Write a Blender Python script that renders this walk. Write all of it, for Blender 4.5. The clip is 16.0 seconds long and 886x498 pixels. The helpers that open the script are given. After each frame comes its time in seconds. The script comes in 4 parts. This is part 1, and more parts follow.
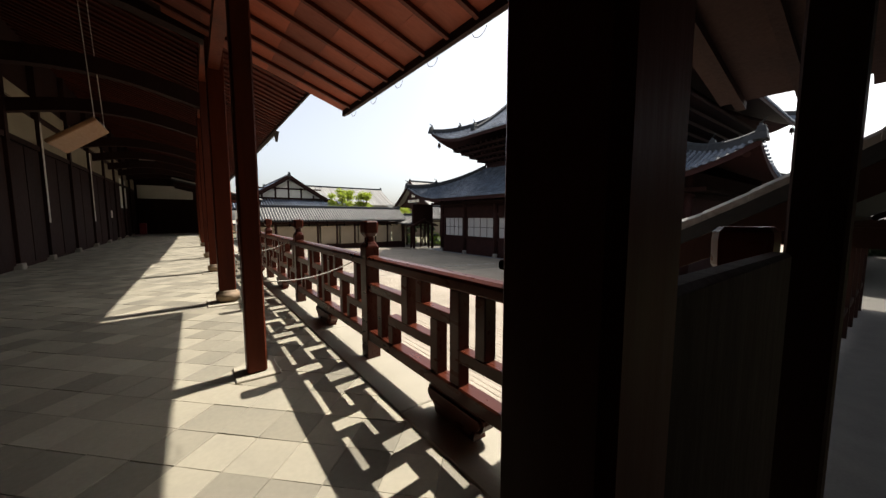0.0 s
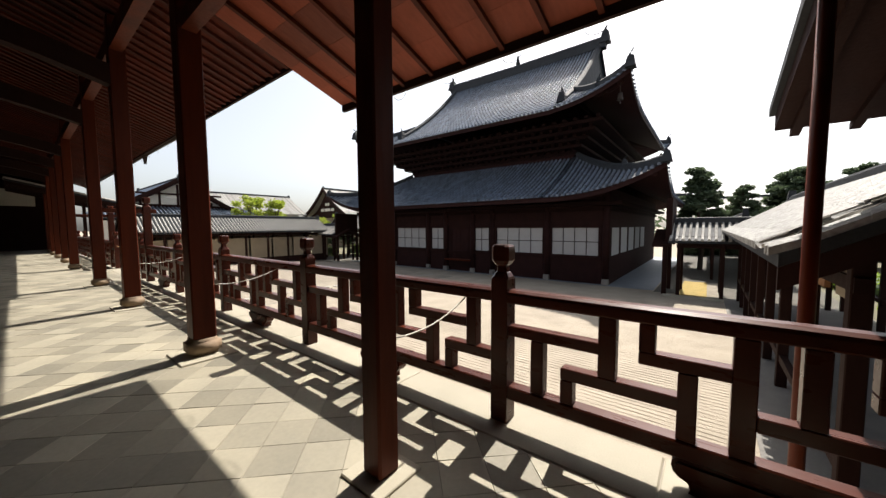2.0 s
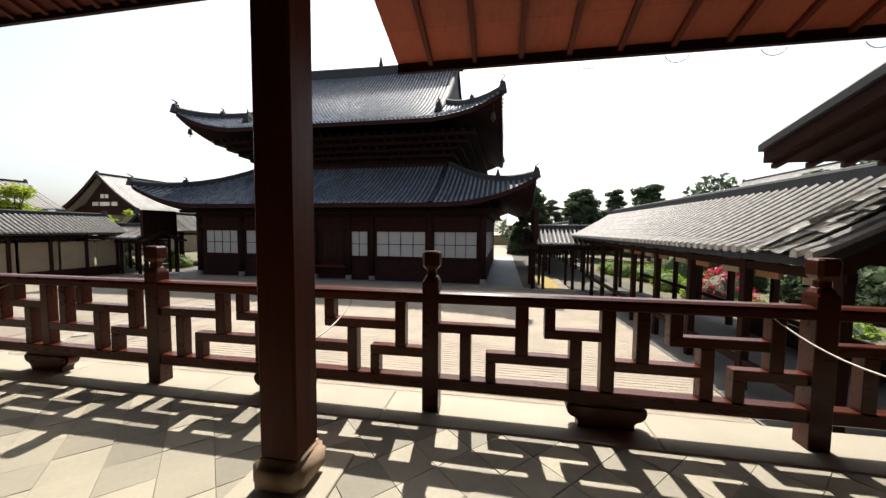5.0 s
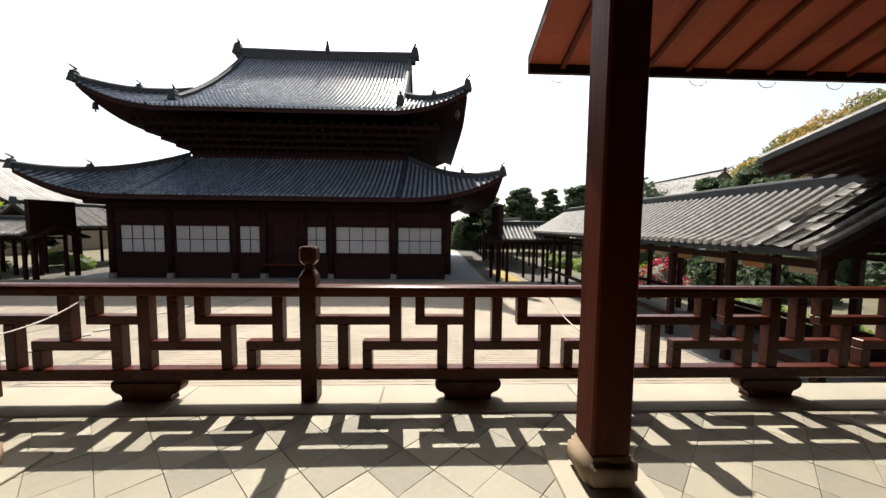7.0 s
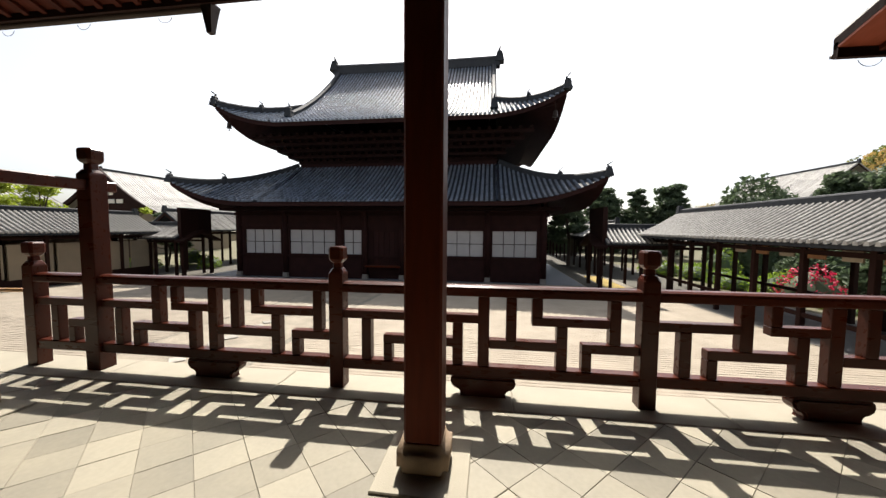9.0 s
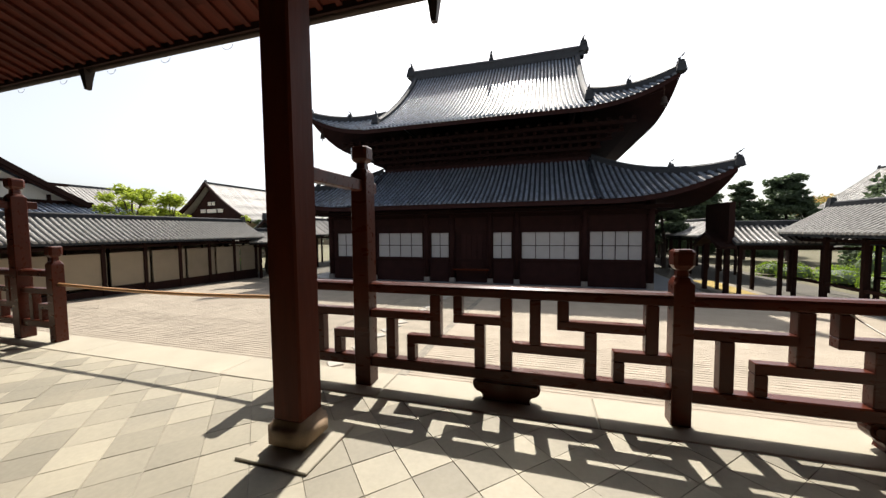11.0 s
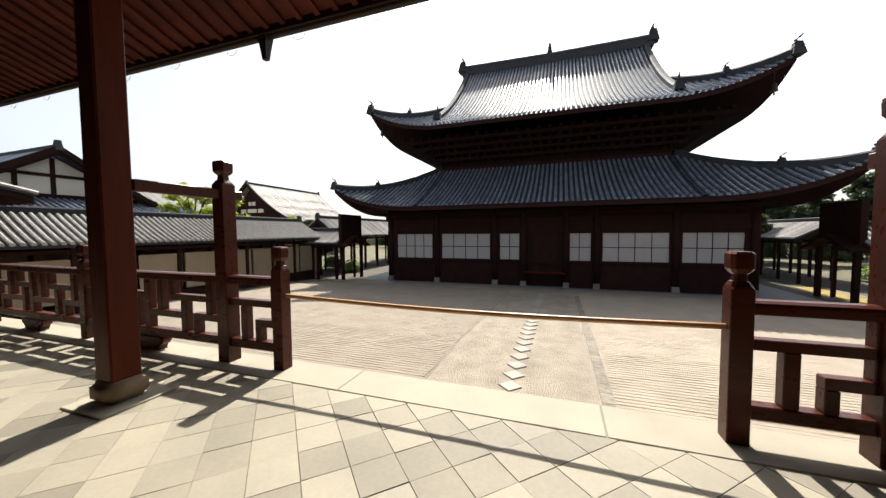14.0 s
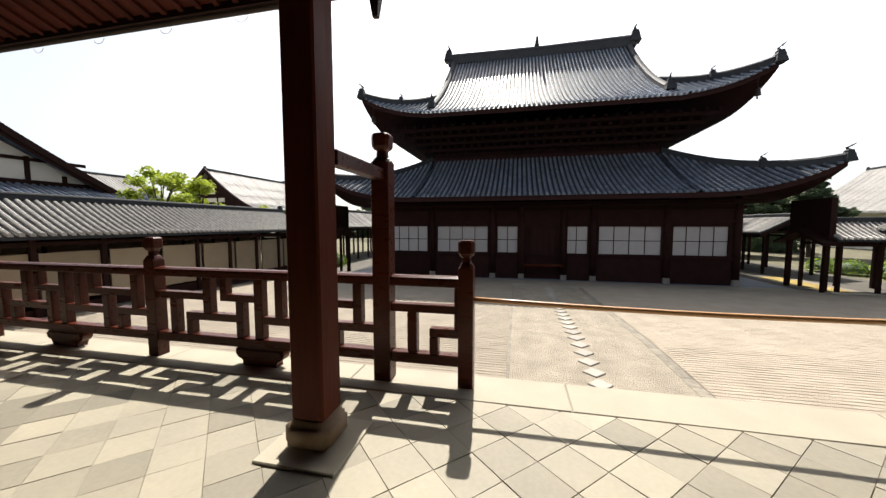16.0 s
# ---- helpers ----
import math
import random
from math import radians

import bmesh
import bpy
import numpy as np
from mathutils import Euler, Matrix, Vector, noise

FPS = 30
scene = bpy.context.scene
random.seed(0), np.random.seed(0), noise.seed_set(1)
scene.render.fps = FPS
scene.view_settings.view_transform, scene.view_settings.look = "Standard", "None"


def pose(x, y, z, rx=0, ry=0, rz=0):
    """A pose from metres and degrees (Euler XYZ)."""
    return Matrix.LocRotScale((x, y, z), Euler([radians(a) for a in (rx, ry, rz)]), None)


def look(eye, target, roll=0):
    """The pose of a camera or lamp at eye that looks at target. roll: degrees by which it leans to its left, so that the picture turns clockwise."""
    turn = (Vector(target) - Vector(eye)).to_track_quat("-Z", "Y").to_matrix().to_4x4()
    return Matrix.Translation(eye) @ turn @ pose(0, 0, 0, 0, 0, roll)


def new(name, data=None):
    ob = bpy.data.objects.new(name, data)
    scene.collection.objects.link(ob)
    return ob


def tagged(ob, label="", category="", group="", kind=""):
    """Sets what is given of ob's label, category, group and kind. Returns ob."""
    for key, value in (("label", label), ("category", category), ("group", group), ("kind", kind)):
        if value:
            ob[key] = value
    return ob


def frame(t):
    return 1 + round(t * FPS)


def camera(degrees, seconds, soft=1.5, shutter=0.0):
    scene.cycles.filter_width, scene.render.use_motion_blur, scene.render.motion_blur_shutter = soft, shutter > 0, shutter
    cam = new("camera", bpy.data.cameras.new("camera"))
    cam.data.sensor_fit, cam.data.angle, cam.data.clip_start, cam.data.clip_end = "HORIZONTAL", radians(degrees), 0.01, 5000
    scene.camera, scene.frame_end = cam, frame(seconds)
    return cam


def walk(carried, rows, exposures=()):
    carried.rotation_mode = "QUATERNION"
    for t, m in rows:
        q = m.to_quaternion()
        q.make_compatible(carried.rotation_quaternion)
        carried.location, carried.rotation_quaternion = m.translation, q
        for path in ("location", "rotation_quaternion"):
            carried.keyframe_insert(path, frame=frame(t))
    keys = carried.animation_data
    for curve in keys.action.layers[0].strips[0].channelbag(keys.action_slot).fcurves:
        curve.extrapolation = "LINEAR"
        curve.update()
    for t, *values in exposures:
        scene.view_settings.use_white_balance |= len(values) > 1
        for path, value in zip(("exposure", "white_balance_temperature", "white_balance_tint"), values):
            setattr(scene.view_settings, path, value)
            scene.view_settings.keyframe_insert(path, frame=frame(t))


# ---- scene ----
cam = camera(105.5, 16.0, soft=1.42)
METRES, EYE, TILT, LEAN, TURN = 8.0, 1.5, 0.0, 0.0, -37.7
PATH = [
    (0, (-1.338, -11.184, 1.352), (-0.157, -9.581, 1.167), 0.0),
    (0.5, (-1.595, -10.805, 1.369), (-0.33, -9.271, 1.153), -0.7),
    (1, (-1.842, -10.37, 1.398), (-0.473, -8.926, 1.191), -0.5),
    (1.5, (-2.041, -9.894, 1.443), (-0.572, -8.549, 1.263), -0.6),
    (2, (-2.239, -9.376, 1.462), (-0.673, -8.14, 1.328), -0.3),
    (2.5, (-2.351, -8.804, 1.465), (-0.682, -7.706, 1.372), -0.4),
    (3, (-2.44, -8.251, 1.482), (-0.68, -7.303, 1.425), -0.8),
    (5.5, (-2.767, -5.483, 1.516), (-0.783, -5.278, 1.37), 0.9),
    (6, (-2.821, -4.938, 1.549), (-0.829, -4.87, 1.384), 1.3),
    (6.5, (-2.849, -4.344, 1.522), (-0.855, -4.373, 1.368), 1.5),
    (7, (-2.882, -3.762, 1.512), (-0.888, -3.83, 1.373), 0.6),
    (7.5, (-2.938, -3.215, 1.499), (-0.942, -3.267, 1.384), -0.4),
    (8, (-2.988, -2.621, 1.511), (-0.991, -2.596, 1.409), -0.6),
    (8.5, (-2.99, -2.013, 1.486), (-0.997, -1.872, 1.387), 0.1),
    (9, (-2.99, -1.395, 1.5), (-1.012, -1.129, 1.377), 0.4),
    (9.5, (-2.944, -0.808, 1.486), (-0.986, -0.43, 1.347), 0.0),
    (10, (-2.922, -0.204, 1.49), (-0.983, 0.262, 1.35), -0.4),
    (12.5, (-2.88, 2.788, 1.468), (-0.991, 3.443, 1.409), 0.1),
    (13, (-2.857, 3.402, 1.467), (-0.977, 4.082, 1.406), 0.4),
    (13.5, (-2.829, 4.016, 1.46), (-0.952, 4.702, 1.383), 0.1),
    (14, (-2.839, 4.611, 1.473), (-0.952, 5.266, 1.371), -0.4),
    (14.5, (-2.908, 5.195, 1.464), (-1.005, 5.8, 1.356), -0.9),
    (15, (-2.923, 5.81, 1.474), (-1.005, 6.361, 1.347), -0.9),
    (15.5, (-2.955, 6.427, 1.471), (-1.022, 6.924, 1.333), -0.3),
    (16, (-2.954, 7.022, 1.465), (-1.006, 7.45, 1.319), -0.0),
]
walk(cam, [(t, look(eye, target, roll)) for t, eye, target, roll in PATH])

# ---- world, sun ----
SUN_AZ, SUN_EL = radians(6.0), radians(51.0)
world = bpy.data.worlds.new("sky")
scene.world = world
world.use_nodes = True
wn = world.node_tree
sky = wn.nodes.new("ShaderNodeTexSky")
sky.sky_type = "NISHITA"
sky.sun_disc = False
sky.sun_elevation = SUN_EL
sky.sun_rotation = radians(90) - SUN_AZ
sky.air_density, sky.dust_density = 1.0, 3.0
wn.nodes["Background"].inputs["Strength"].default_value = 0.118
haze = wn.nodes.new("ShaderNodeHueSaturation")
haze.inputs["Saturation"].default_value = 0.42
wn.links.new(sky.outputs[0], haze.inputs["Color"])
wn.links.new(haze.outputs[0], wn.nodes["Background"].inputs["Color"])
sun_data = bpy.data.lights.new("sun", "SUN")
sun_data.energy, sun_data.angle, sun_data.color = 5.3, radians(0.53), (1.0, 0.935, 0.85)
sun = new("sun", sun_data)
to_sun = Vector((math.cos(SUN_EL) * math.cos(SUN_AZ), math.cos(SUN_EL) * math.sin(SUN_AZ), math.sin(SUN_EL)))
sun.matrix_world = look(to_sun * 60, (0, 0, 0))
scene.view_settings.exposure = 0.85


# ---- materials ----
def material(name, base, second, rough=0.7, scale=8.0, fine=60.0, bump=0.3, metal=0.0, stretch=(1, 1, 1), spread=0.15, spec=0.5, depth=0.01, island=False, coat=0.0):
    """Two-scale procedural surface: broad stains, fine grain with relief, per-object variation."""
    m = bpy.data.materials.new(name)
    m.use_nodes = True
    nt = m.node_tree
    bsdf = nt.nodes["Principled BSDF"]
    bsdf.inputs["Metallic"].default_value = metal
    bsdf.inputs["Specular IOR Level"].default_value = spec
    bsdf.inputs["Coat Weight"].default_value = coat
    co = nt.nodes.new("ShaderNodeNewGeometry")
    mp = nt.nodes.new("ShaderNodeMapping")
    mp.inputs["Scale"].default_value = stretch
    nt.links.new(co.outputs["Position"], mp.inputs["Vector"])
    broad = nt.nodes.new("ShaderNodeTexNoise")
    broad.inputs["Scale"].default_value, broad.inputs["Detail"].default_value = scale, 4
    grain = nt.nodes.new("ShaderNodeTexNoise")
    grain.inputs["Scale"].default_value, grain.inputs["Detail"].default_value = fine, 6
    for n in (broad, grain):
        nt.links.new(mp.outputs[0], n.inputs["Vector"])
    mix = nt.nodes.new("ShaderNodeMix")
    mix.data_type = "RGBA"
    mix.inputs["A"].default_value, mix.inputs["B"].default_value = (*base, 1), (*second, 1)
    add = nt.nodes.new("ShaderNodeMath")
    add.operation = "MULTIPLY_ADD"
    add.inputs[1].default_value = 0.45
    nt.links.new(grain.outputs["Fac"], add.inputs[0])
    sc = nt.nodes.new("ShaderNodeMapRange")
    sc.inputs["From Min"].default_value, sc.inputs["From Max"].default_value = 0.3, 0.7
    sc.inputs["To Max"].default_value = 0.55
    nt.links.new(broad.outputs["Fac"], sc.inputs["Value"])
    nt.links.new(sc.outputs[0], add.inputs[2])
    nt.links.new(add.outputs[0], mix.inputs["Factor"])
    if island:
        rnd = co.outputs["Random Per Island"]
    else:
        rnd = nt.nodes.new("ShaderNodeObjectInfo").outputs["Random"]
    vr = nt.nodes.new("ShaderNodeMapRange")
    vr.inputs["To Min"].default_value, vr.inputs["To Max"].default_value = 1 - spread, 1 + spread
    nt.links.new(rnd, vr.inputs["Value"])
    hsv = nt.nodes.new("ShaderNodeHueSaturation")
    nt.links.new(mix.outputs["Result"], hsv.inputs["Color"])
    nt.links.new(vr.outputs[0], hsv.inputs["Value"])
    nt.links.new(hsv.outputs[0], bsdf.inputs["Base Color"])
    rr = nt.nodes.new("ShaderNodeMapRange")
    rr.inputs["To Min"].default_value, rr.inputs["To Max"].default_value = max(0.02, rough - 0.12), min(1, rough + 0.12)
    nt.links.new(grain.outputs["Fac"], rr.inputs["Value"])
    nt.links.new(rr.outputs[0], bsdf.inputs["Roughness"])
    bp = nt.nodes.new("ShaderNodeBump")
    bp.inputs["Strength"].default_value, bp.inputs["Distance"].default_value = bump, depth
    nt.links.new(grain.outputs["Fac"], bp.inputs["Height"])
    nt.links.new(bp.outputs[0], bsdf.inputs["Normal"])
    return m


WOOD = material("bengara_wood", (0.118, 0.022, 0.007), (0.042, 0.010, 0.005), 0.5, 3, 26, 0.45, stretch=(1, 1, 0.12), depth=0.004, spec=0.12)
RAIL_WOOD = material("rail_wood", (0.09, 0.019, 0.008), (0.038, 0.010, 0.006), 0.3, 4, 30, 0.15, stretch=(1, 0.15, 0.6), depth=0.003, spec=0.24)
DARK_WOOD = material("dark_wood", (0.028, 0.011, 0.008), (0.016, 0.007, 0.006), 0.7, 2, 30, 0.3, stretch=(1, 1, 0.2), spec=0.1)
RAFTER = material("dark_rafter", (0.085, 0.017, 0.009), (0.045, 0.012, 0.008), 0.65, 3, 26, 0.3, stretch=(0.15, 1, 1), spread=0.25, spec=0.12)
SOFFIT = material("red_soffit_board", (0.29, 0.05, 0.015), (0.13, 0.028, 0.011), 0.75, 1.5, 24, 0.3, stretch=(0.15, 1, 1), spread=0.3)
FLOORTILE = material("grey_floor_tile", (0.288, 0.258, 0.188), (0.195, 0.18, 0.14), 0.72, 1.4, 30, 0.3, spread=0.24, depth=0.003)
FLOORTILE_FIELD = material("grey_floor_tile_field", (0.288, 0.258, 0.188), (0.195, 0.18, 0.14), 0.72, 1.4, 30, 0.3, spread=0.3, depth=0.003, island=True)
STONE = material("pale_granite", (0.36, 0.325, 0.248), (0.275, 0.25, 0.192), 0.8, 2, 90, 0.4, spread=0.1, depth=0.004)
MORTAR = material("joint_mortar", (0.3, 0.27, 0.22), (0.2, 0.18, 0.15), 0.9, 5, 60)
GRAVEL = material("raked_gravel", (0.355, 0.303, 0.234), (0.245, 0.21, 0.162), 0.95, 1.2, 60, 0.8, depth=0.02)
PATHGRAVEL = material("loose_gravel", (0.33, 0.286, 0.22), (0.17, 0.148, 0.114), 0.95, 2, 30, 1.0, depth=0.04)
PAVE = material("blue_grey_paving", (0.2, 0.23, 0.26), (0.15, 0.17, 0.2), 0.6, 2, 40, 0.2)
KAWARA = material("grey_roof_tile", (0.145, 0.18, 0.235), (0.085, 0.105, 0.142), 0.33, 2.5, 20, 0.4, spread=0.4, spec=0.6, island=True)
KAWARA_OLD = material("weathered_roof_tile", (0.5, 0.48, 0.44), (0.17, 0.163, 0.152), 0.6, 9, 34, 0.5, spread=0.35, spec=0.3, island=True)
# Lighter copy of the roof tile; the sun's brightness is in its colour.
KAWARA_SUNLIT = material("sunlit_roof_tile", (0.46, 0.44, 0.405), (0.26, 0.25, 0.232), 0.6, 3, 20, 0.4, spread=0.25, spec=0.3, island=True)
# Kept very dark: the shadow between cover rows is in the pan colour.
KAWARA_BASE = material("roof_pan_tile", (0.036, 0.04, 0.046), (0.02, 0.022, 0.026), 0.72, 3, 25, 0.4, spec=0.25)
PLASTER = material("white_plaster", (0.74, 0.7, 0.61), (0.64, 0.6, 0.52), 0.9, 1.5, 40, 0.15)
# Cream plaster toned down; the shade below eaves is part of its colour.
DIM_PLASTER = material("dimmed_plaster", (0.30, 0.24, 0.165), (0.22, 0.18, 0.125), 0.9, 1.2, 40, 0.2)
PAPER = material("shoji_paper", (0.47, 0.475, 0.49), (0.41, 0.413, 0.425), 0.85, 3, 60, 0.05)
METAL = material("weathered_copper_gutter", (0.05, 0.035, 0.028), (0.03, 0.024, 0.02), 0.55, 4, 40, 0.2, metal=0.7)
WIRE = material("pale_cord", (0.6, 0.56, 0.48), (0.5, 0.46, 0.4), 0.7, 10, 80)
BAMBOO = material("bamboo_pole", (0.42, 0.2, 0.08), (0.5, 0.3, 0.14), 0.4, 6, 40, 0.2, stretch=(1, 0.2, 1))
BOARD = material("bare_cedar_board", (0.26, 0.12, 0.042), (0.18, 0.08, 0.03), 0.6, 2, 24, 0.2, stretch=(1, 0.2, 1))
GRASS = material("dry_moss", (0.33, 0.22, 0.05), (0.2, 0.16, 0.04), 0.95, 3, 60, 0.8, depth=0.03)
# Needle green lightened towards grey, painting in the haze of distance.
PINE = material("pine_needles", (0.1, 0.135, 0.068), (0.06, 0.088, 0.047), 0.7, 3, 20, 0.3, spread=0.35, island=True)
MAPLE = material("fresh_maple_leaf", (0.40, 0.46, 0.05), (0.26, 0.34, 0.03), 0.6, 3, 20, 0.2, spread=0.3, island=True)
AZALEA = material("clipped_azalea", (0.26, 0.38, 0.03), (0.13, 0.22, 0.02), 0.7, 3, 20, 0.3, spread=0.35, island=True)
BLOSSOM = material("red_blossom", (0.55, 0.025, 0.07), (0.4, 0.015, 0.05), 0.6, 3, 20, 0.2, spread=0.3, island=True)
HILLTREE = material("hill_forest", (0.2, 0.2, 0.05), (0.1, 0.13, 0.04), 0.85, 0.12, 3, 0.4, spread=0.45, island=True)
BARK = material("bark", (0.09, 0.06, 0.045), (0.05, 0.035, 0.028), 0.9, 6, 40, 0.8, stretch=(1, 1, 0.3))
REDBOX = material("red_paint", (0.25, 0.012, 0.01), (0.2, 0.01, 0.01), 0.4, 4, 40)
HALL_TIMBER = material("dark_hall_timber", (0.036, 0.015, 0.014), (0.021, 0.010, 0.010), 0.75, 2, 30, 0.3, spec=0.08)
# Darker copy of the hall's timber, with eave shade painted in for the brackets.
EAVE_SHADE = material("eave_shade_timber", (0.02, 0.009, 0.008), (0.012, 0.006, 0.006), 0.8, 2, 30, 0.3, spec=0.06)
KERB = material("worn_kerb", (0.3, 0.265, 0.21), (0.11, 0.1, 0.08), 0.95, 9, 26, 0.9, depth=0.02)
# Corridor paving, darkened to carry the shade cast by the roofs above.
SHADEFLOOR = material("shade_corridor_floor", (0.17, 0.158, 0.14), (0.11, 0.103, 0.092), 0.8, 2, 30, 0.3)
EARTH = material("packed_earth", (0.1, 0.09, 0.07), (0.06, 0.055, 0.042), 0.95, 0.6, 14, 0.8, depth=0.03)
MOSSGROUND = material("garden_moss", (0.075, 0.08, 0.03), (0.14, 0.115, 0.07), 0.95, 0.5, 20, 0.8, depth=0.03)
STEPSTONE = material("step_stone", (0.34, 0.315, 0.27), (0.24, 0.225, 0.195), 0.8, 2, 60, 0.3)
BASESTONE = material("tan_base_stone", (0.30, 0.205, 0.125), (0.2, 0.145, 0.095), 0.8, 5, 60, 0.4, depth=0.004)
GOLDTREE = material("golden_spring_tree", (0.46, 0.30, 0.10), (0.3, 0.23, 0.07), 0.85, 0.15, 3, 0.4, spread=0.3, island=True)
ROCK = material("garden_rock", (0.3, 0.28, 0.25), (0.18, 0.17, 0.16), 0.9, 2, 20, 0.7)


def translucent(m, share=0.4):
    """Lets light through thin leaves."""
    nt = m.node_tree
    bsdf, out = nt.nodes["Principled BSDF"], nt.nodes["Material Output"]
    tr, mx = nt.nodes.new("ShaderNodeBsdfTranslucent"), nt.nodes.new("ShaderNodeMixShader")
    mx.inputs[0].default_value = share
    nt.links.new(bsdf.inputs["Base Color"].links[0].from_socket, tr.inputs["Color"])
    nt.links.new(bsdf.outputs[0], mx.inputs[1])
    nt.links.new(tr.outputs[0], mx.inputs[2])
    nt.links.new(mx.outputs[0], out.inputs["Surface"])


for m in (PINE, MAPLE, AZALEA, BLOSSOM, HILLTREE, GOLDTREE):
    translucent(m)


# ---- mesh helpers ----
def mesh_of(name, bm, mat, smooth=False):
    me = bpy.data.meshes.new(name)
    bm.to_mesh(me)
    bm.free()
    me.materials.append(mat)
    if smooth:
        for p in me.polygons:
            p.use_smooth = True
    return me


def thing(name, at, label, category, group="", kind=""):
    ob = new(name)
    ob.location = at
    return tagged(ob, label, category, group, kind)


def part(name, bm, mat, parent, label="", smooth=False):
    """A bmesh in the parent's own coordinates as one mesh under it."""
    ob = new(name, mesh_of(name, bm, mat, smooth))
    ob.parent = parent
    if label:
        tagged(ob, label)
    return ob


def solid(name, bm, mat, label, category, group="", kind="", smooth=False):
    """One mesh as a whole thing, in world coordinates."""
    return tagged(new(name, mesh_of(name, bm, mat, smooth)), label, category, group, kind)


def box(bm, x0, x1, y0, y1, z0, z1, bevel=0.0):
    r = bmesh.ops.create_cube(bm, size=1, matrix=Matrix.LocRotScale(((x0 + x1) / 2, (y0 + y1) / 2, (z0 + z1) / 2), None, (abs(x1 - x0), abs(y1 - y0), abs(z1 - z0))))
    if bevel:
        edges = list({e for v in r["verts"] for e in v.link_edges})
        bmesh.ops.bevel(bm, geom=edges, offset=bevel, segments=1, affect="EDGES")
    return bm


def boxed(*a):
    return box(bmesh.new(), *a)


def frustum(bm, cx, cy, z0, z1, w0, w1, d0=None, d1=None):
    """A tapered block between two rectangles."""
    d0, d1 = d0 or w0, d1 or w1
    vs = [bm.verts.new((cx + sx * w / 2, cy + sy * d / 2, z)) for z, w, d in ((z0, w0, d0), (z1, w1, d1)) for sx, sy in ((-1, -1), (1, -1), (1, 1), (-1, 1))]
    bm.faces.new(vs[3::-1]), bm.faces.new(vs[4:])
    for i in range(4):
        j = (i + 1) % 4
        bm.faces.new((vs[i], vs[j], vs[4 + j], vs[4 + i]))
    return bm


def tube(bm, pts, r, n=8, r1=None):
    """A round bar along points, tapering from r to r1."""
    pts = [Vector(p) for p in pts]
    rings = []
    for i, p in enumerate(pts):
        d = (pts[min(i + 1, len(pts) - 1)] - pts[max(i - 1, 0)]).normalized()
        a = d.orthogonal().normalized()
        b = d.cross(a)
        rad = r if r1 is None else r + (r1 - r) * i / (len(pts) - 1)
        rings.append([bm.verts.new(p + (a * math.cos(k * math.tau / n) + b * math.sin(k * math.tau / n)) * rad) for k in range(n)])
    for q, s in zip(rings, rings[1:]):
        for k in range(n):
            bm.faces.new((q[k], q[(k + 1) % n], s[(k + 1) % n], s[k]))
    bm.faces.new(rings[0][::-1]), bm.faces.new(rings[-1])
    return bm


def prism(bm, outline, axis, a, b):
    """A flat outline extruded along x or y. Outline points are (other axis, z)."""
    def at(p, c):
        return (c, p[0], p[1]) if axis == "x" else (p[0], c, p[1])
    lo = [bm.verts.new(at(p, a)) for p in outline]
    hi = [bm.verts.new(at(p, b)) for p in outline]
    f1, f2 = bm.faces.new(lo), bm.faces.new(hi[::-1])
    for i in range(len(outline)):
        j = (i + 1) % len(outline)
        bm.faces.new((lo[j], lo[i], hi[i], hi[j]))
    bmesh.ops.recalc_face_normals(bm, faces=bm.faces)
    return bm


def ground_z(x):
    return -1.5 - 0.45 * min(1.0, max(0.0, (x - 6.0) / 12.6))


MID = 5.6

# ---- ground ----
bm = bmesh.new()
xs = [-400, -6, 0.2, 6, 12.3, 18.6, 60, 200, 600]
for x0, x1 in zip(xs, xs[1:]):
    v = [bm.verts.new((x, y, ground_z(x) - (0.004 if x > 60 else 0))) for x, y in ((x0, -500), (x1, -500), (x1, 500), (x0, 500))]
    bm.faces.new(v)
bmesh.ops.remove_doubles(bm, verts=bm.verts, dist=0.001)
solid("ground", bm, GRAVEL, "pale raked gravel court of the temple", "ground", kind="structure")

# ---- veranda platform and sill ----
Y0, Y1 = -16.0, 27.0
solid("veranda_base", boxed(-9, 0.18, Y0, Y1, -1.6, -0.0125), MORTAR, "mortar bed and stone foundation under the veranda", "foundation", kind="structure")


def rail_unit(bm_parts, y, u0, u1):
    """Lattice pieces of one bay whose first post is at y, running to lower y, between u0 and u1."""
    pieces = [
        (0.06, 0.70, 0.66, 0.735), (0.24, 0.33, 0.28, 0.66), (0.68, 0.78, 0.52, 0.90), (0.45, 1.10, 0.44, 0.52), (0.45, 0.53, 0.28, 0.44),
        (0.90, 0.98, 0.735, 0.90), (0.90, 1.32, 0.66, 0.735), (1.09, 1.18, 0.28, 0.66), (1.315, 1.415, 0.28, 0.90),
        (1.415, 2.00, 0.44, 0.52), (1.56, 1.65, 0.52, 0.90), (1.78, 1.87, 0.735, 0.90), (1.78, 2.42, 0.66, 0.735), (1.99, 2.08, 0.28, 0.66),
        (2.42, 2.51, 0.52, 0.90), (2.20, 2.66, 0.44, 0.52), (2.20, 2.28, 0.28, 0.44)]
    for a, b, z0, z1 in pieces:
        a, b = max(a, u0 + 0.06), min(b, u1 - 0.06)
        if b - a > 0.03:
            bm_parts.append((boxed(-0.045, 0.045, y - b, y - a, z0, z1, 0.006), "lattice_bar"))


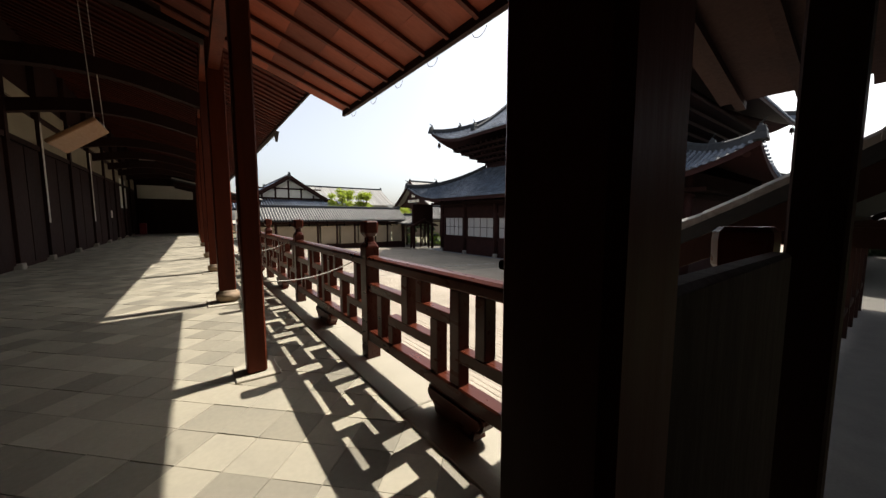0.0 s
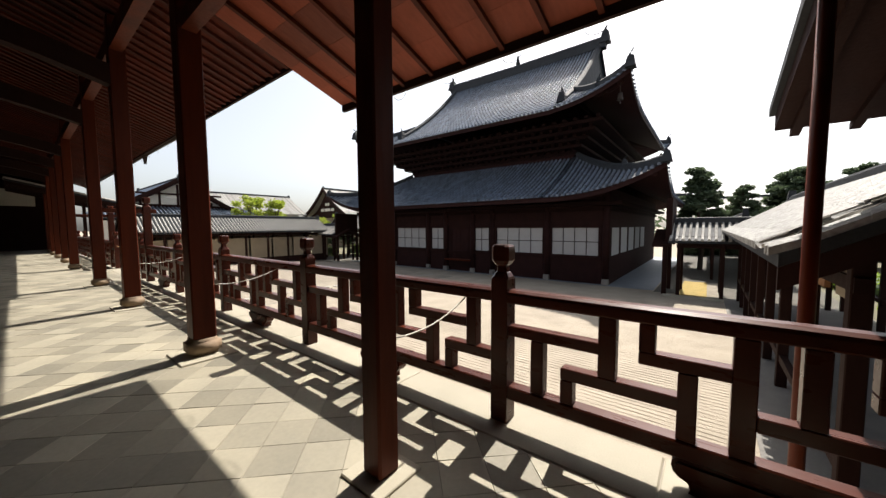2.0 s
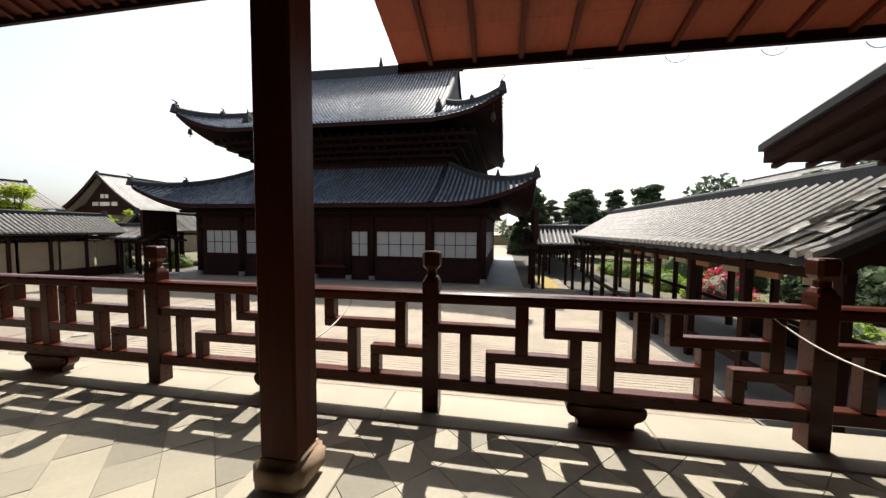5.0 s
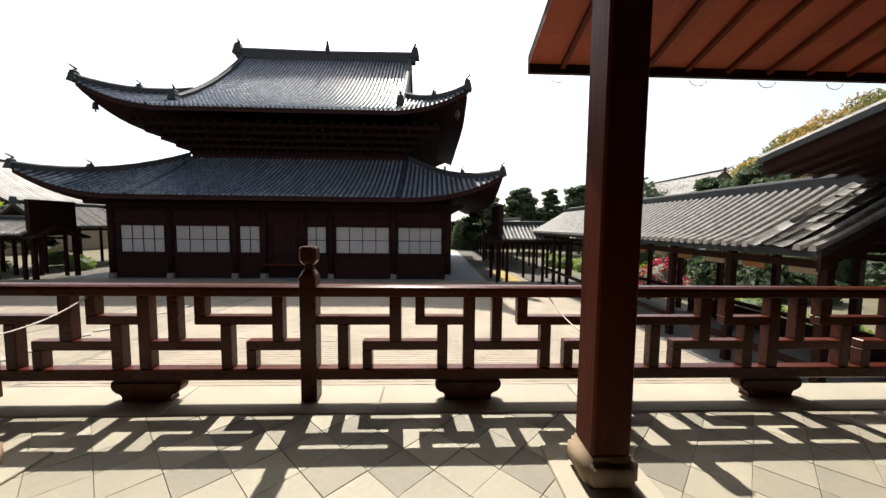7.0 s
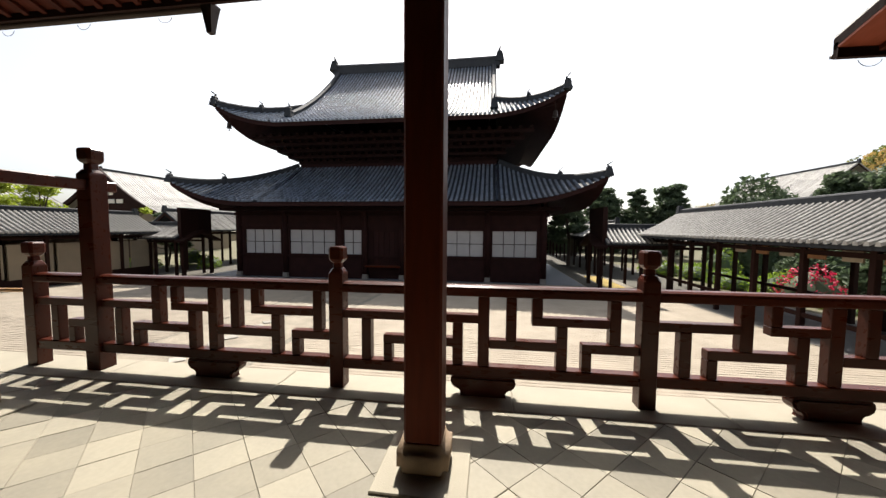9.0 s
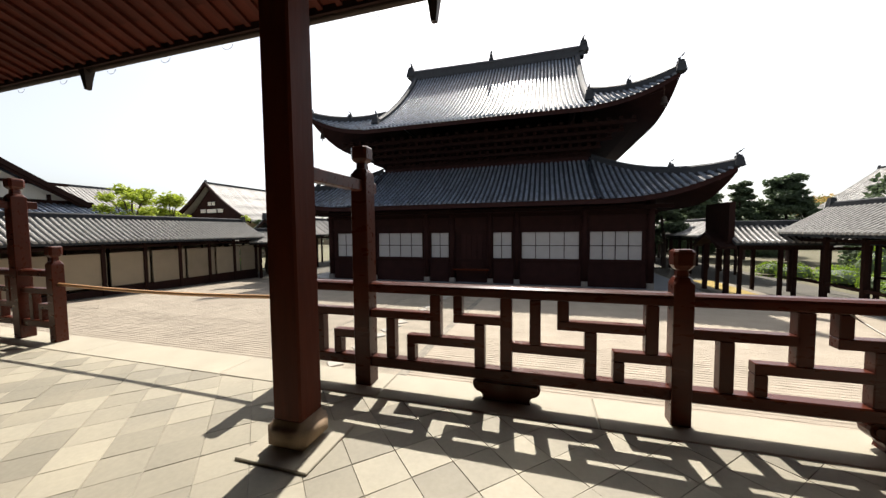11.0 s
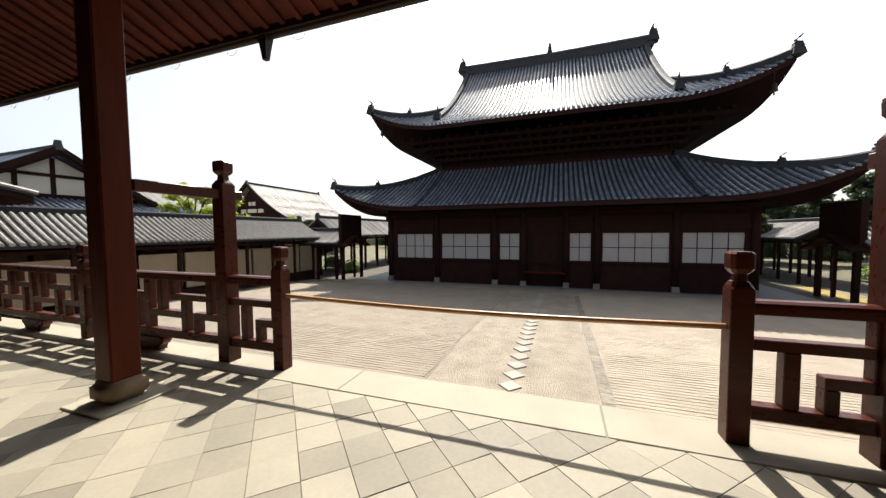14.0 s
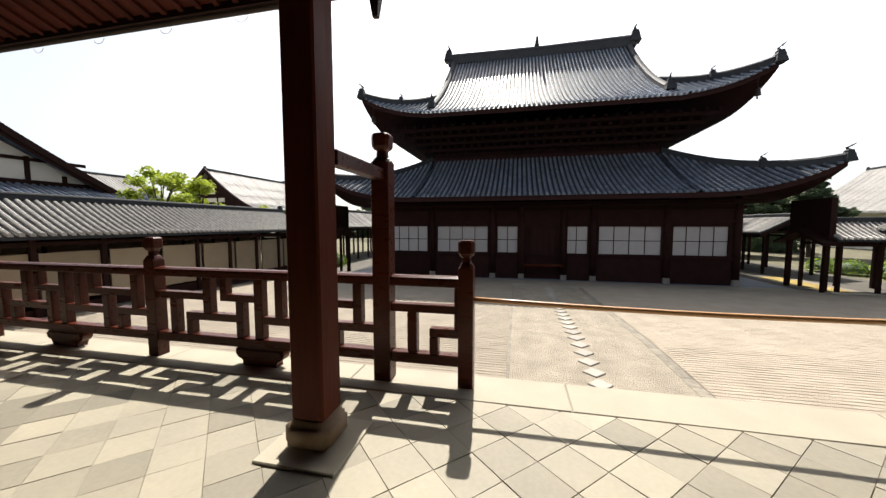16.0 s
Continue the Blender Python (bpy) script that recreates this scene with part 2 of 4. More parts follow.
def post_mesh(w, h, neck):
    """A square post with chamfered shoulder, neck and faceted cap, as one skin."""
    z = h - neck - 0.19
    cap = 0.98 if h > 2 else 1.02
    prof = [(0, w), (z - 0.02, w), (z, w * 0.94), (z + 0.03, w * 0.72), (z + 0.035, w * 0.58), (z + 0.03 + neck, w * 0.54), (z + 0.045 + neck, w * 0.8),
            (z + 0.07 + neck, w * cap), (z + 0.145 + neck, w * (cap + 0.03)), (z + 0.17 + neck, w * cap), (h - 0.005, w * 0.84)]
    bm = bmesh.new()
    prev = None
    for zz, ww in prof:
        c = ww * (0.46 if zz < z else 0.34)
        o = ww / 2
        ring = [bm.verts.new(p + (zz,)) for p in ((-c, -o), (c, -o), (o, -c), (o, c), (c, o), (-c, o), (-o, c), (-o, -c))]
        if prev:
            for k in range(8):
                bm.faces.new((prev[k], prev[(k + 1) % 8], ring[(k + 1) % 8], ring[k]))
        else:
            bm.faces.new(ring[::-1])
        prev = ring
    bm.faces.new(prev)
    return bm


def foot_block():
    """The moulded bearer under the middle of a rail bay."""
    half = [(0.262, 0.182), (0.282, 0.165), (0.288, 0.135), (0.278, 0.10), (0.252, 0.074), (0.218, 0.062), (0.206, 0.05), (0.198, 0.025), (0.206, 0.0)]
    bm = prism(bmesh.new(), [(-a, z) for a, z in half] + [(a, z) for a, z in half[::-1]], "x", -0.068, 0.068)
    bmesh.ops.bevel(bm, geom=[e for e in bm.edges if abs(e.verts[0].co.x - e.verts[1].co.x) < 0.01], offset=0.02, segments=2, affect="EDGES")
    return bm


def railing(posts, label, spans, tall=()):
    """A length of lattice railing: posts at the given y, bays between them as (start y, u0, u1, with foot)."""
    rail = thing("railing", (0, posts[0], 0), label, "railing", "railings of the veranda")
    for y in posts:
        big = y in tall
        bm = post_mesh(0.165, 2.29, 0.06) if big else post_mesh(0.135, 1.33, 0.05)
        bmesh.ops.translate(bm, vec=(0, y - posts[0], 0), verts=bm.verts)
        part("post", bm, RAIL_WOOD, rail)
    for y, u0, u1, foot in spans:
        items = []
        rail_unit(items, y, u0, u1)
        a, b = y - u0, y - u1
        top = [(-0.058, 0.905), (-0.065, 0.915), (-0.065, 0.962), (-0.056, 0.983), (-0.028, 0.997), (0.028, 1.0), (0.056, 0.986), (0.065, 0.962), (0.065, 0.915), (0.058, 0.905)]
        items.append((prism(bmesh.new(), top, "y", b + 0.06, a - 0.06), "handrail"))
        items.append((boxed(-0.055, 0.055, b + 0.06, a - 0.06, 0.18, 0.28, 0.01), "bottom_rail"))
        if foot:
            fb = foot_block()
            bmesh.ops.translate(fb, vec=(0, y - 1.3635, 0), verts=fb.verts)
            items.append((fb, "foot_block"))
        for bm, nm in items:
            bmesh.ops.translate(bm, vec=(0, -posts[0], 0), verts=bm.verts)
            part(nm, bm, RAIL_WOOD, rail)
    return rail


BAY = 2.727
GR, TR, GL, TL = 3.445, 2.66, 7.455, 8.24
railing([GR, TR, 0.0, -BAY, -2 * BAY, -3 * BAY, -4 * BAY], "dark red stained wooden lattice railing on the stone sill",
        [(GR, 0, GR - TR, False), (TR - 0.0, 0, TR, True)] + [(-BAY * i, 0, BAY, True) for i in range(4)], tall=(TR,))
railing([GL, TL] + [TL + BAY * i for i in range(1, 7)], "dark red stained wooden lattice railing continuing past the steps",
        [(TL, 0, TL - GL, False)] + [(TL + BAY * i, 0, BAY, True) for i in range(1, 7)], tall=(TL,))

# ---- columns ----
COLS = [(-1.0, 8.32, 0.23), (-0.98, 2.65, 0.23), (-0.966, -1.02, 0.23), (-0.962, -4.80, 0.23), (-0.962, -7.89, 0.155), (-0.965, -10.965, 0.15),
        (-0.98, 11.98, 0.23), (-0.98, 15.6, 0.23), (-0.98, 18.9, 0.23), (-0.98, 22.1, 0.23), (-0.965, -13.6, 0.2)]
for x, y, w in COLS:
    stone = w > 0.2
    col = thing("column", (x, y, 0), "square reddish brown wooden column on a rounded stone base" if stone else "slender reddish brown wooden post on a flat stone slab", "column", "columns of the veranda")
    h0 = 0.2 if stone else 0.012
    top = 4.42 + 0.35 * (1.15 - x) - 0.01 if y > -4.9 else 3.27 + 0.33 * (1.05 - x) - 0.01
    part("shaft", boxed(-w / 2, w / 2, -w / 2, w / 2, h0, top, 0.014), WOOD, col)
    if stone:
        bm = box(bmesh.new(), -0.158, 0.158, -0.158, 0.158, 0.012, h0)
        bmesh.ops.bevel(bm, geom=[e for e in bm.edges], offset=0.042, segments=3, affect="EDGES")
        part("base_stone", bm, BASESTONE, col, "rounded tan base stone", True)
        w = 0.28
    else:
        w = 0.17
    part("plinth", boxed(-w, w, -w, w, -0.03, 0.012, 0.006), STONE, col, "flat granite slab")

# tie beams from the tall posts to the columns
for y in (TR, TL):
    solid("tie_beam", boxed(-0.862 if y < 5 else -0.884, 0.20, y - 0.045, y + 0.045, 1.86, 1.965, 0.008), RAIL_WOOD, "wooden tie beam between the tall rail post and the column", "beam", "tie beams")

# bamboo barrier over the step opening
bm = tube(bmesh.new(), [(0.0, GL - 0.06 + (GR - GL + 0.12) * i / 10, 0.80 - 0.035 * math.sin(math.pi * i / 10)) for i in range(11)], 0.022)
solid("barrier_pole", bm, BAMBOO, "thin bamboo barrier pole across the railing's opening", "barrier", smooth=True)

# ---- eaves and roofs over the veranda ----
def eave(name, label, y0, y1, xe, ze, slope, depth, boards, step, rafter, mat_board):
    """A sloping roof with boarded underside and rafters; its edge is at xe, ze and it rises towards lower x."""
    r = thing(name, (0, 0, 0), label, "roof", kind="structure")
    x1 = xe - depth
    z1 = ze + slope * depth
    n = max(1, round(depth / boards))
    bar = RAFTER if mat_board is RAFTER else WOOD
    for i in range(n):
        # Inner boards go near black: the deep shade under the roof is painted in.
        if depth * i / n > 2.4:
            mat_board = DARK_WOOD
        a, b = xe - depth * i / n, xe - depth * (i + 1) / n
        za, zb = ze + slope * (xe - a), ze + slope * (xe - b)
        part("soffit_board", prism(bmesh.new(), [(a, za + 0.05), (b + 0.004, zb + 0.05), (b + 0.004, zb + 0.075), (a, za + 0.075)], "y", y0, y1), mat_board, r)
    y = y0 + 0.06
    rm = None
    while y < y1 - 0.02:
        if rm is None:
            bm = prism(bmesh.new(), [(xe - 0.01, ze), (x1, z1), (x1, z1 + 0.05), (xe - 0.01, ze + 0.05)], "y", -rafter / 2, rafter / 2)
            rm = mesh_of("rafter", bm, bar)
        ob = new("rafter", rm)
        ob.parent, ob.location = r, (0, y, 0)
        y += step
    part("eave_edge", prism(bmesh.new(), [(xe, ze - 0.03), (xe - 0.05, ze - 0.03), (xe - 0.05, ze + 0.13), (xe, ze + 0.12)], "y", y0, y1), DARK_WOOD, r)
    part("roof_deck", prism(bmesh.new(), [(xe, ze + 0.08), (x1, z1 + 0.08), (x1, z1 + 0.2), (xe, ze + 0.17)], "y", y0, y1), DARK_WOOD, r)
    tiles = bmesh.new()
    y = y0
    while y < y1:
        tube(tiles, [(xe + 0.06, y, ze + 0.19), (x1, y, z1 + 0.22)], 0.06, 6)
        y += 0.27
    tagged(part("roof_tiles", tiles, KAWARA_OLD, r), kind="stuff")
    return r


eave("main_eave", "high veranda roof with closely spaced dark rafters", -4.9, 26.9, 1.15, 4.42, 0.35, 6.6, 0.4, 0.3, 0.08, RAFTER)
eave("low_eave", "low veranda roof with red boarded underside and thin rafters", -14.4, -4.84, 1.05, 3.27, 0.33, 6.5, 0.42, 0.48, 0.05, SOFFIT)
solid("gable_board", prism(bmesh.new(), [(-1.0, 5.1), (-5.4, 6.65), (-5.4, 5.6), (-1.0, 4.15)], "y", -4.99, -4.93), DARK_WOOD, "dark boarding between the low and the high roof", "wall", kind="structure")

# ---- building behind the veranda ----
WX = -5.1
wall = thing("wall_west", (WX, 0, 0), "dark timber wall with cream plaster panels between posts", "wall", kind="structure")
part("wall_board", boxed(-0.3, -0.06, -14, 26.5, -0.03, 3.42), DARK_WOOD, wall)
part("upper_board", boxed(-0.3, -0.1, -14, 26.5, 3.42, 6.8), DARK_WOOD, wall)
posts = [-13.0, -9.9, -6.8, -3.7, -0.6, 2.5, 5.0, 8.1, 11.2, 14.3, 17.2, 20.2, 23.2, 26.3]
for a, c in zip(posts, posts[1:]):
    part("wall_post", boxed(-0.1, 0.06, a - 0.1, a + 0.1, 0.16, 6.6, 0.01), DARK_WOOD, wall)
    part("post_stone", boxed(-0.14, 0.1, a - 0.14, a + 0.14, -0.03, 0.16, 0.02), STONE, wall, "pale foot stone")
    part("plaster_panel", boxed(-0.1, -0.03, a + 0.11, c - 0.11, 3.55, 4.35), DIM_PLASTER, wall, "cream plaster panel darkened for the shade under the roof")
    part("plaster_panel", boxed(-0.1, -0.03, a + 0.11, c - 0.11, 4.62, 5.0), DIM_PLASTER, wall, "cream plaster panel darkened for the shade under the roof")
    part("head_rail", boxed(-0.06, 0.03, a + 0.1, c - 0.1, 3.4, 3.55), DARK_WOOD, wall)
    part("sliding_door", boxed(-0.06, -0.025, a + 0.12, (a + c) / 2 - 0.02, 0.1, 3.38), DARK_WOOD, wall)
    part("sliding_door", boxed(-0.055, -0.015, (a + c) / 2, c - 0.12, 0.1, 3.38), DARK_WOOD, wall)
for a in (5.0, 11.2):
    part("post_strip", boxed(0.061, 0.075, a - 0.09, a + 0.02, 1.2, 4.3), PLASTER, wall, "pale paper strip on the post")
for a, z0, z1 in ((19.4, 2.0, 3.9), (21.1, 2.0, 3.9)):
    part("notice_panel", boxed(-0.012, 0.002, a - 0.35, a + 0.35, z0, z1), PLASTER, wall, "white paper panel")
part("small_notice", boxed(-0.012, 0.002, 15.5, 15.95, 1.35, 1.75), PLASTER, wall, "small white notice")
solid("wall_north", boxed(-9, -0.6, 26.5, 26.8, -0.03, 6.8), DARK_WOOD, "dark timber end wall of the veranda", "wall", kind="structure")
solid("white_band", boxed(-5.0, -1.3, 26.42, 26.498, 2.95, 4.05), PLASTER, "white plaster band on the end wall", "wall", kind="structure")
for z, h in ((5.7, 0.16), (6.1, 0.22)):
    for k in range(3):
        x = -4.7 + k * 1.3
        solid("white_band", boxed(x, x + 1.0, 26.43, 26.498, z, z + h), PLASTER, "short white plaster strip high on the end wall", "wall", kind="structure")
# Added closing wall, mostly out of view; it keeps skylight off the posts.
solid("wall_south", boxed(-9, 2.0, -14.4, -14.1, -0.03, 6.8), DARK_WOOD, "added dark timber wall, mostly unseen, blocking light behind the walk", "wall", kind="structure")
# arched beams from the columns to the wall
for x, y, w in COLS:
    if w < 0.2:
        continue
    n = 10
    lo, hi = [], []
    for k in range(n + 1):
        u = k / n
        xx = x - 0.1 + (WX - x + 0.12) * u
        z = 3.95 + 0.32 * math.sin(math.pi * u) + 0.1 * u
        lo.append((xx, z))
        hi.append((xx, z + 0.34))
    solid("rainbow_beam", prism(bmesh.new(), lo + hi[::-1], "y", y - 0.11, y + 0.11), DARK_WOOD, "dark arched timber beam between column and wall", "beam", "arched beams")
for x in (-0.98,):
    solid("column_plate", boxed(x - 0.09, x + 0.09, -4.9, 26.4, 4.55, 4.83), WOOD, "long timber plate on the columns", "beam", kind="structure")
    solid("column_plate", boxed(x - 0.07, x + 0.07, -14, -4.95, 3.55, 3.72), WOOD, "long timber plate on the low columns", "beam", kind="structure")

# ---- hall ----
HX, HY0, HY1 = 18.6, -4.95, 16.1
hall = thing("temple_hall", (28.5, MID, -1.95), "large two-storeyed dark wooden temple hall with grey tiled roofs", "temple")


def at_hall(bm):
    bmesh.ops.translate(bm, vec=(-28.5, -MID, 1.95), verts=bm.verts)
    return bm


def roof_height(x, y, half_x, half_y, z0, rise, run, lift, reach, bend):
    """Height of a hipped, concave roof with corners swept upwards. x, y from the roof's centre."""
    a, b = half_x - abs(x), half_y - abs(y)
    lo, hi = min(a, b), max(a, b)
    s = max(0.0, lo) / run
    z = z0 + rise * ((1 - bend) * s + bend * s * s)
    e = max(0.0, 1 - hi / reach)
    return z + lift * e ** 2.5


def tiled_roof(parent, half_x, half_y, z0, rise, run, lift, reach, bend, inner_x, inner_y, cap_front, pitch, lipped):
    """Front, back and two side slopes with pan sheet, cover-tile rows and thick eave."""
    def h(x, y, front):
        if front and cap_front and abs(y) < inner_y:
            a = half_x - abs(x)
            s = a / run
            e = max(0.0, 1 - (half_y - abs(y)) / reach) if a < reach else 0.0
            return z0 + rise * ((1 - bend) * s + bend * s * s)
        return roof_height(x, y, half_x, half_y, z0, rise, run, lift, reach, bend)

    cx, cy = 28.5, MID
    for side in ("front", "back", "south", "north"):
        pan, rows, under = bmesh.new(), bmesh.new(), bmesh.new()
        along = half_y if side in ("front", "back") else half_x
        if side in ("front", "back"):
            spans = [(-along, -inner_y), (-inner_y, inner_y), (inner_y, along)]
        else:
            spans = [(-along, along)]
        lines = []
        for p0, p1 in spans:
            n = max(2, int(round((p1 - p0) / pitch)))
            sect = []
            for i in range(n + 1):
                p = p0 + (p1 - p0) * i / n
                gap = along - abs(p)
                if side in ("front", "back"):
                    limit = (half_x if cap_front else half_x - inner_x) if p0 == -inner_y else min(gap, half_y - inner_y if cap_front else half_x - inner_x)
                else:
                    limit = min(gap, half_y - inner_y)
                pts = []
                m = 14
                for k in range(m + 1):
                    d = limit * k / m
                    x, y = {"front": (-half_x + d, p), "back": (half_x - d, p), "south": (p, -half_y + d), "north": (p, half_y - d)}[side]
                    pts.append((x + cx, y + cy, h(x, y, side in ("front", "back"))))
                sect.append(pts)
            grid = [[pan.verts.new(q) for q in ln] for ln in sect]
            low = [[under.verts.new((q[0], q[1], q[2] - 0.26)) for q in ln] for ln in sect]
            lip = [under.verts.new((ln[0][0], ln[0][1], ln[0][2] - 0.012)) for ln in sect]
            for i in range(n):
                for k in range(m):
                    pan.faces.new((grid[i][k], grid[i + 1][k], grid[i + 1][k + 1], grid[i][k + 1]))
                    under.faces.new((low[i][k + 1], low[i + 1][k + 1], low[i + 1][k], low[i][k]))
                under.faces.new((lip[i], low[i][0], low[i + 1][0], lip[i + 1]))
            lines += sect
        bmesh.ops.remove_doubles(pan, verts=pan.verts, dist=0.002)
        bmesh.ops.recalc_face_normals(pan, faces=pan.faces)
        part("roof_slope", at_hall(pan), KAWARA_BASE, parent)
        bmesh.ops.remove_doubles(under, verts=under.verts, dist=0.002)
        part("soffit", at_hall(under), HALL_TIMBER, parent, "dark timber underside of the eave")
        for ln in lines:
            if math.dist(ln[0], ln[-1]) < 0.3:
                continue
            v0, v1 = Vector(ln[0]), Vector(ln[-1])
            out = (v0 - v1)
            out.z = 0
            out.normalize()
            ext = [v0 + out * 0.08] + [Vector(q) for q in ln]
            w = Vector((-out.y, out.x, 0)) * 0.075
            prev = None
            for a, c in zip(ext, ext[1:]):
                count = max(1, int((c - a).length / 0.36))
                for s in range(count):
                    for u, f in ((s / count, 1.2), ((s + 0.98) / count, 0.86)):
                        q = a.lerp(c, u) + Vector((0, 0, 0.01))
                        ring = [rows.verts.new(q - w * f), rows.verts.new(q - w * 0.6 * f + Vector((0, 0, 0.085 * f))), rows.verts.new(q + w * 0.6 * f + Vector((0, 0, 0.085 * f))), rows.verts.new(q + w * f)]
                        if prev:
                            for j in range(3):
                                rows.faces.new((prev[j], prev[j + 1], ring[j + 1], ring[j]))
                        else:
                            rows.faces.new(ring)
                        prev = ring
                    prev = None
        bmesh.ops.recalc_face_normals(rows, faces=rows.faces)
        tagged(part("cover_tiling", at_hall(rows), KAWARA, parent, "rows of round grey cover tiles"), kind="stuff")
    return h


def swept_ridge(parent, pts, w, hgt, name="ridge", cap=True):
    """A tiled ridge wall along points, with rounded cap row."""
    bm = bmesh.new()
    prev = None
    P = [Vector(p) for p in pts]
    for i, p in enumerate(P):
        d = P[min(i + 1, len(P) - 1)] - P[max(0, i - 1)]
        s = Vector((-d.y, d.x, 0)).normalized() * w / 2
        up = Vector((0, 0, 1))
        ring = [bm.verts.new(p + v) for v in (-s * 1.3 - up * 0.1, -s * 1.15 + up * hgt * 0.3, -s + up * hgt * 0.72, -s * 1.15 + up * hgt * 0.75, -s * 0.55 + up * hgt, s * 0.55 + up * hgt, s * 1.15 + up * hgt * 0.75, s + up * hgt * 0.72, s * 1.15 + up * hgt * 0.3, s * 1.3 - up * 0.1)]
        if prev:
            for k in range(9):
                bm.faces.new((prev[k], prev[k + 1], ring[k + 1], ring[k]))
        else:
            bm.faces.new(ring)
        prev = ring
    bm.faces.new(prev[::-1])
    bmesh.ops.recalc_face_normals(bm, faces=bm.faces)
    part(name, at_hall(bm), KAWARA_BASE, parent)


def finial(parent, p, s, out):
    """A demon-tile ornament: stepped block with a curling horn."""
    bm = bmesh.new()
    x, y, z = p
    frustum(bm, x, y, z - 0.45 * s, z + 0.1 * s, 0.8 * s, 0.56 * s)
    frustum(bm, x, y, z + 0.1 * s, z + 0.4 * s, 0.62 * s, 0.4 * s)
    frustum(bm, x, y, z + 0.4 * s, z + 0.5 * s, 0.5 * s, 0.34 * s)
    tube(bm, [(x, y, z + 0.45 * s), (x - out[0] * 0.12 * s, y - out[1] * 0.12 * s, z + 0.68 * s), (x + out[0] * 0.1 * s, y + out[1] * 0.1 * s, z + 0.82 * s), (x + out[0] * 0.34 * s, y + out[1] * 0.34 * s, z + 0.98 * s)], 0.14 * s, 6, 0.03 * s)
    part("ridge_ornament", at_hall(bm), KAWARA_BASE, parent)


# walls and openings of the lower storey
WIN = [(12.8, 15.45, 4), (8.85, 12.13, 4), (7.0, 8.22, 2), (2.9, 4.15, 2), (-1.05, 2.27, 4), (-4.38, -1.65, 4)]
zb, zw0, zw1, zt = -1.95, -0.3, 1.33, 3.6
cuts = sorted([(a, b) for a, b, n in WIN] + [(4.33, 6.6)])
part("head_wall", at_hall(boxed(HX, HX + 0.25, HY0, HY1, zw1, zt)), HALL_TIMBER, hall)
edge = HY0
for a, c in cuts + [(HY1, HY1)]:
    part("wall_bay", at_hall(boxed(HX, HX + 0.25, edge, a, zb, zw1 - 0.002)), HALL_TIMBER, hall)
    if (a, c) != (4.33, 6.6) and a < HY1:
        part("dado", at_hall(boxed(HX + 0.01, HX + 0.24, a, c, zb, zw0)), HALL_TIMBER, hall)
    edge = c
bm = box(bmesh.new(), HX + 0.25, 38.4, HY0, HY0 + 0.25, zb, zt)
box(bm, HX + 0.25, 38.4, HY1 - 0.25, HY1, zb, zt)
box(bm, 38.4, 38.6, HY0, HY1, zb, zt)
part("side_wall", at_hall(bm), HALL_TIMBER, hall)
part("floor_slab", at_hall(boxed(HX + 0.25, 38.4, HY0 + 0.25, HY1 - 0.25, zb, zb + 0.3)), HALL_TIMBER, hall)
for a, b, n in WIN:
    w = part("window", at_hall(boxed(HX + 0.06, HX + 0.08, a, b, zw0, zw1)), PAPER, hall, "white paper window with thin lattice")
    for i in range(1, n):
        y = a + (b - a) * i / n
        part("muntin", at_hall(boxed(HX + 0.035, HX + 0.059, y - 0.02, y + 0.02, zw0, zw1)), HALL_TIMBER, w)
    part("muntin", at_hall(boxed(HX + 0.03, HX + 0.058, a, b, 0.48, 0.52)), HALL_TIMBER, w)
    fr = box(bmesh.new(), HX - 0.05, HX + 0.05, a - 0.1, a, zw0 - 0.1, zw1 + 0.1)
    box(fr, HX - 0.05, HX + 0.05, b, b + 0.1, zw0 - 0.1, zw1 + 0.1)
    box(fr, HX - 0.05, HX + 0.05, a, b, zw1, zw1 + 0.1)
    box(fr, HX - 0.05, HX + 0.05, a, b, zw0 - 0.1, zw0)
    part("window_frame", at_hall(fr), HALL_TIMBER, w)
door = part("door", at_hall(boxed(HX + 0.1, HX + 0.16, 4.33, 6.6, zb + 0.3, zw1)), HALL_TIMBER, hall, "dark panelled double door")
for i in range(6):
    y = 4.4 + i * 0.36
    part("door_panel", at_hall(boxed(HX + 0.07, HX + 0.1, y, y + 0.3, zb + 0.9, zw1 - 0.1)), HALL_TIMBER, door)
part("door_sill", at_hall(boxed(HX - 0.35, HX + 0.1, 4.3, 6.65, -1.1, -1.0, 0.01)), WOOD, hall)
for x, y in [(HX - 0.02, c) for c in (HY0 + 0.15, -1.35, 2.58, 4.24, 6.75, 8.52, 12.45, HY1 - 0.15)]:
    part("pillar", at_hall(tube(bmesh.new(), [(x, y, zb + 0.35), (x, y, zt)], 0.2, 12)), HALL_TIMBER, hall, smooth=True)
    part("pillar_stone", at_hall(frustum(bmesh.new(), x - 0.02, y, zb, zb + 0.34, 0.36, 0.32)), ROCK, hall)
for z in (-0.55, 1.55, 2.5):
    part("tie_rail", at_hall(boxed(HX - 0.1, HX - 0.003, HY0, HY1, z, z + 0.16)), HALL_TIMBER, hall)
for i in range(5):
    x = HX + 0.6 + i * 2.6
    part("side_panel", at_hall(boxed(x, x + 1.9, HY0 - 0.02, HY0 - 0.003, -0.3, 1.33)), PAPER, hall, "white paper side window")

# lower roof
LX, LY = 28.5 - 16.35, 13.35
h_low = tiled_roof(hall, LX, LY, 3.05, 3.1, 5.6, 1.35, 6.0, 0.25, LX - 5.6, LY - 5.9, False, 0.29, True)
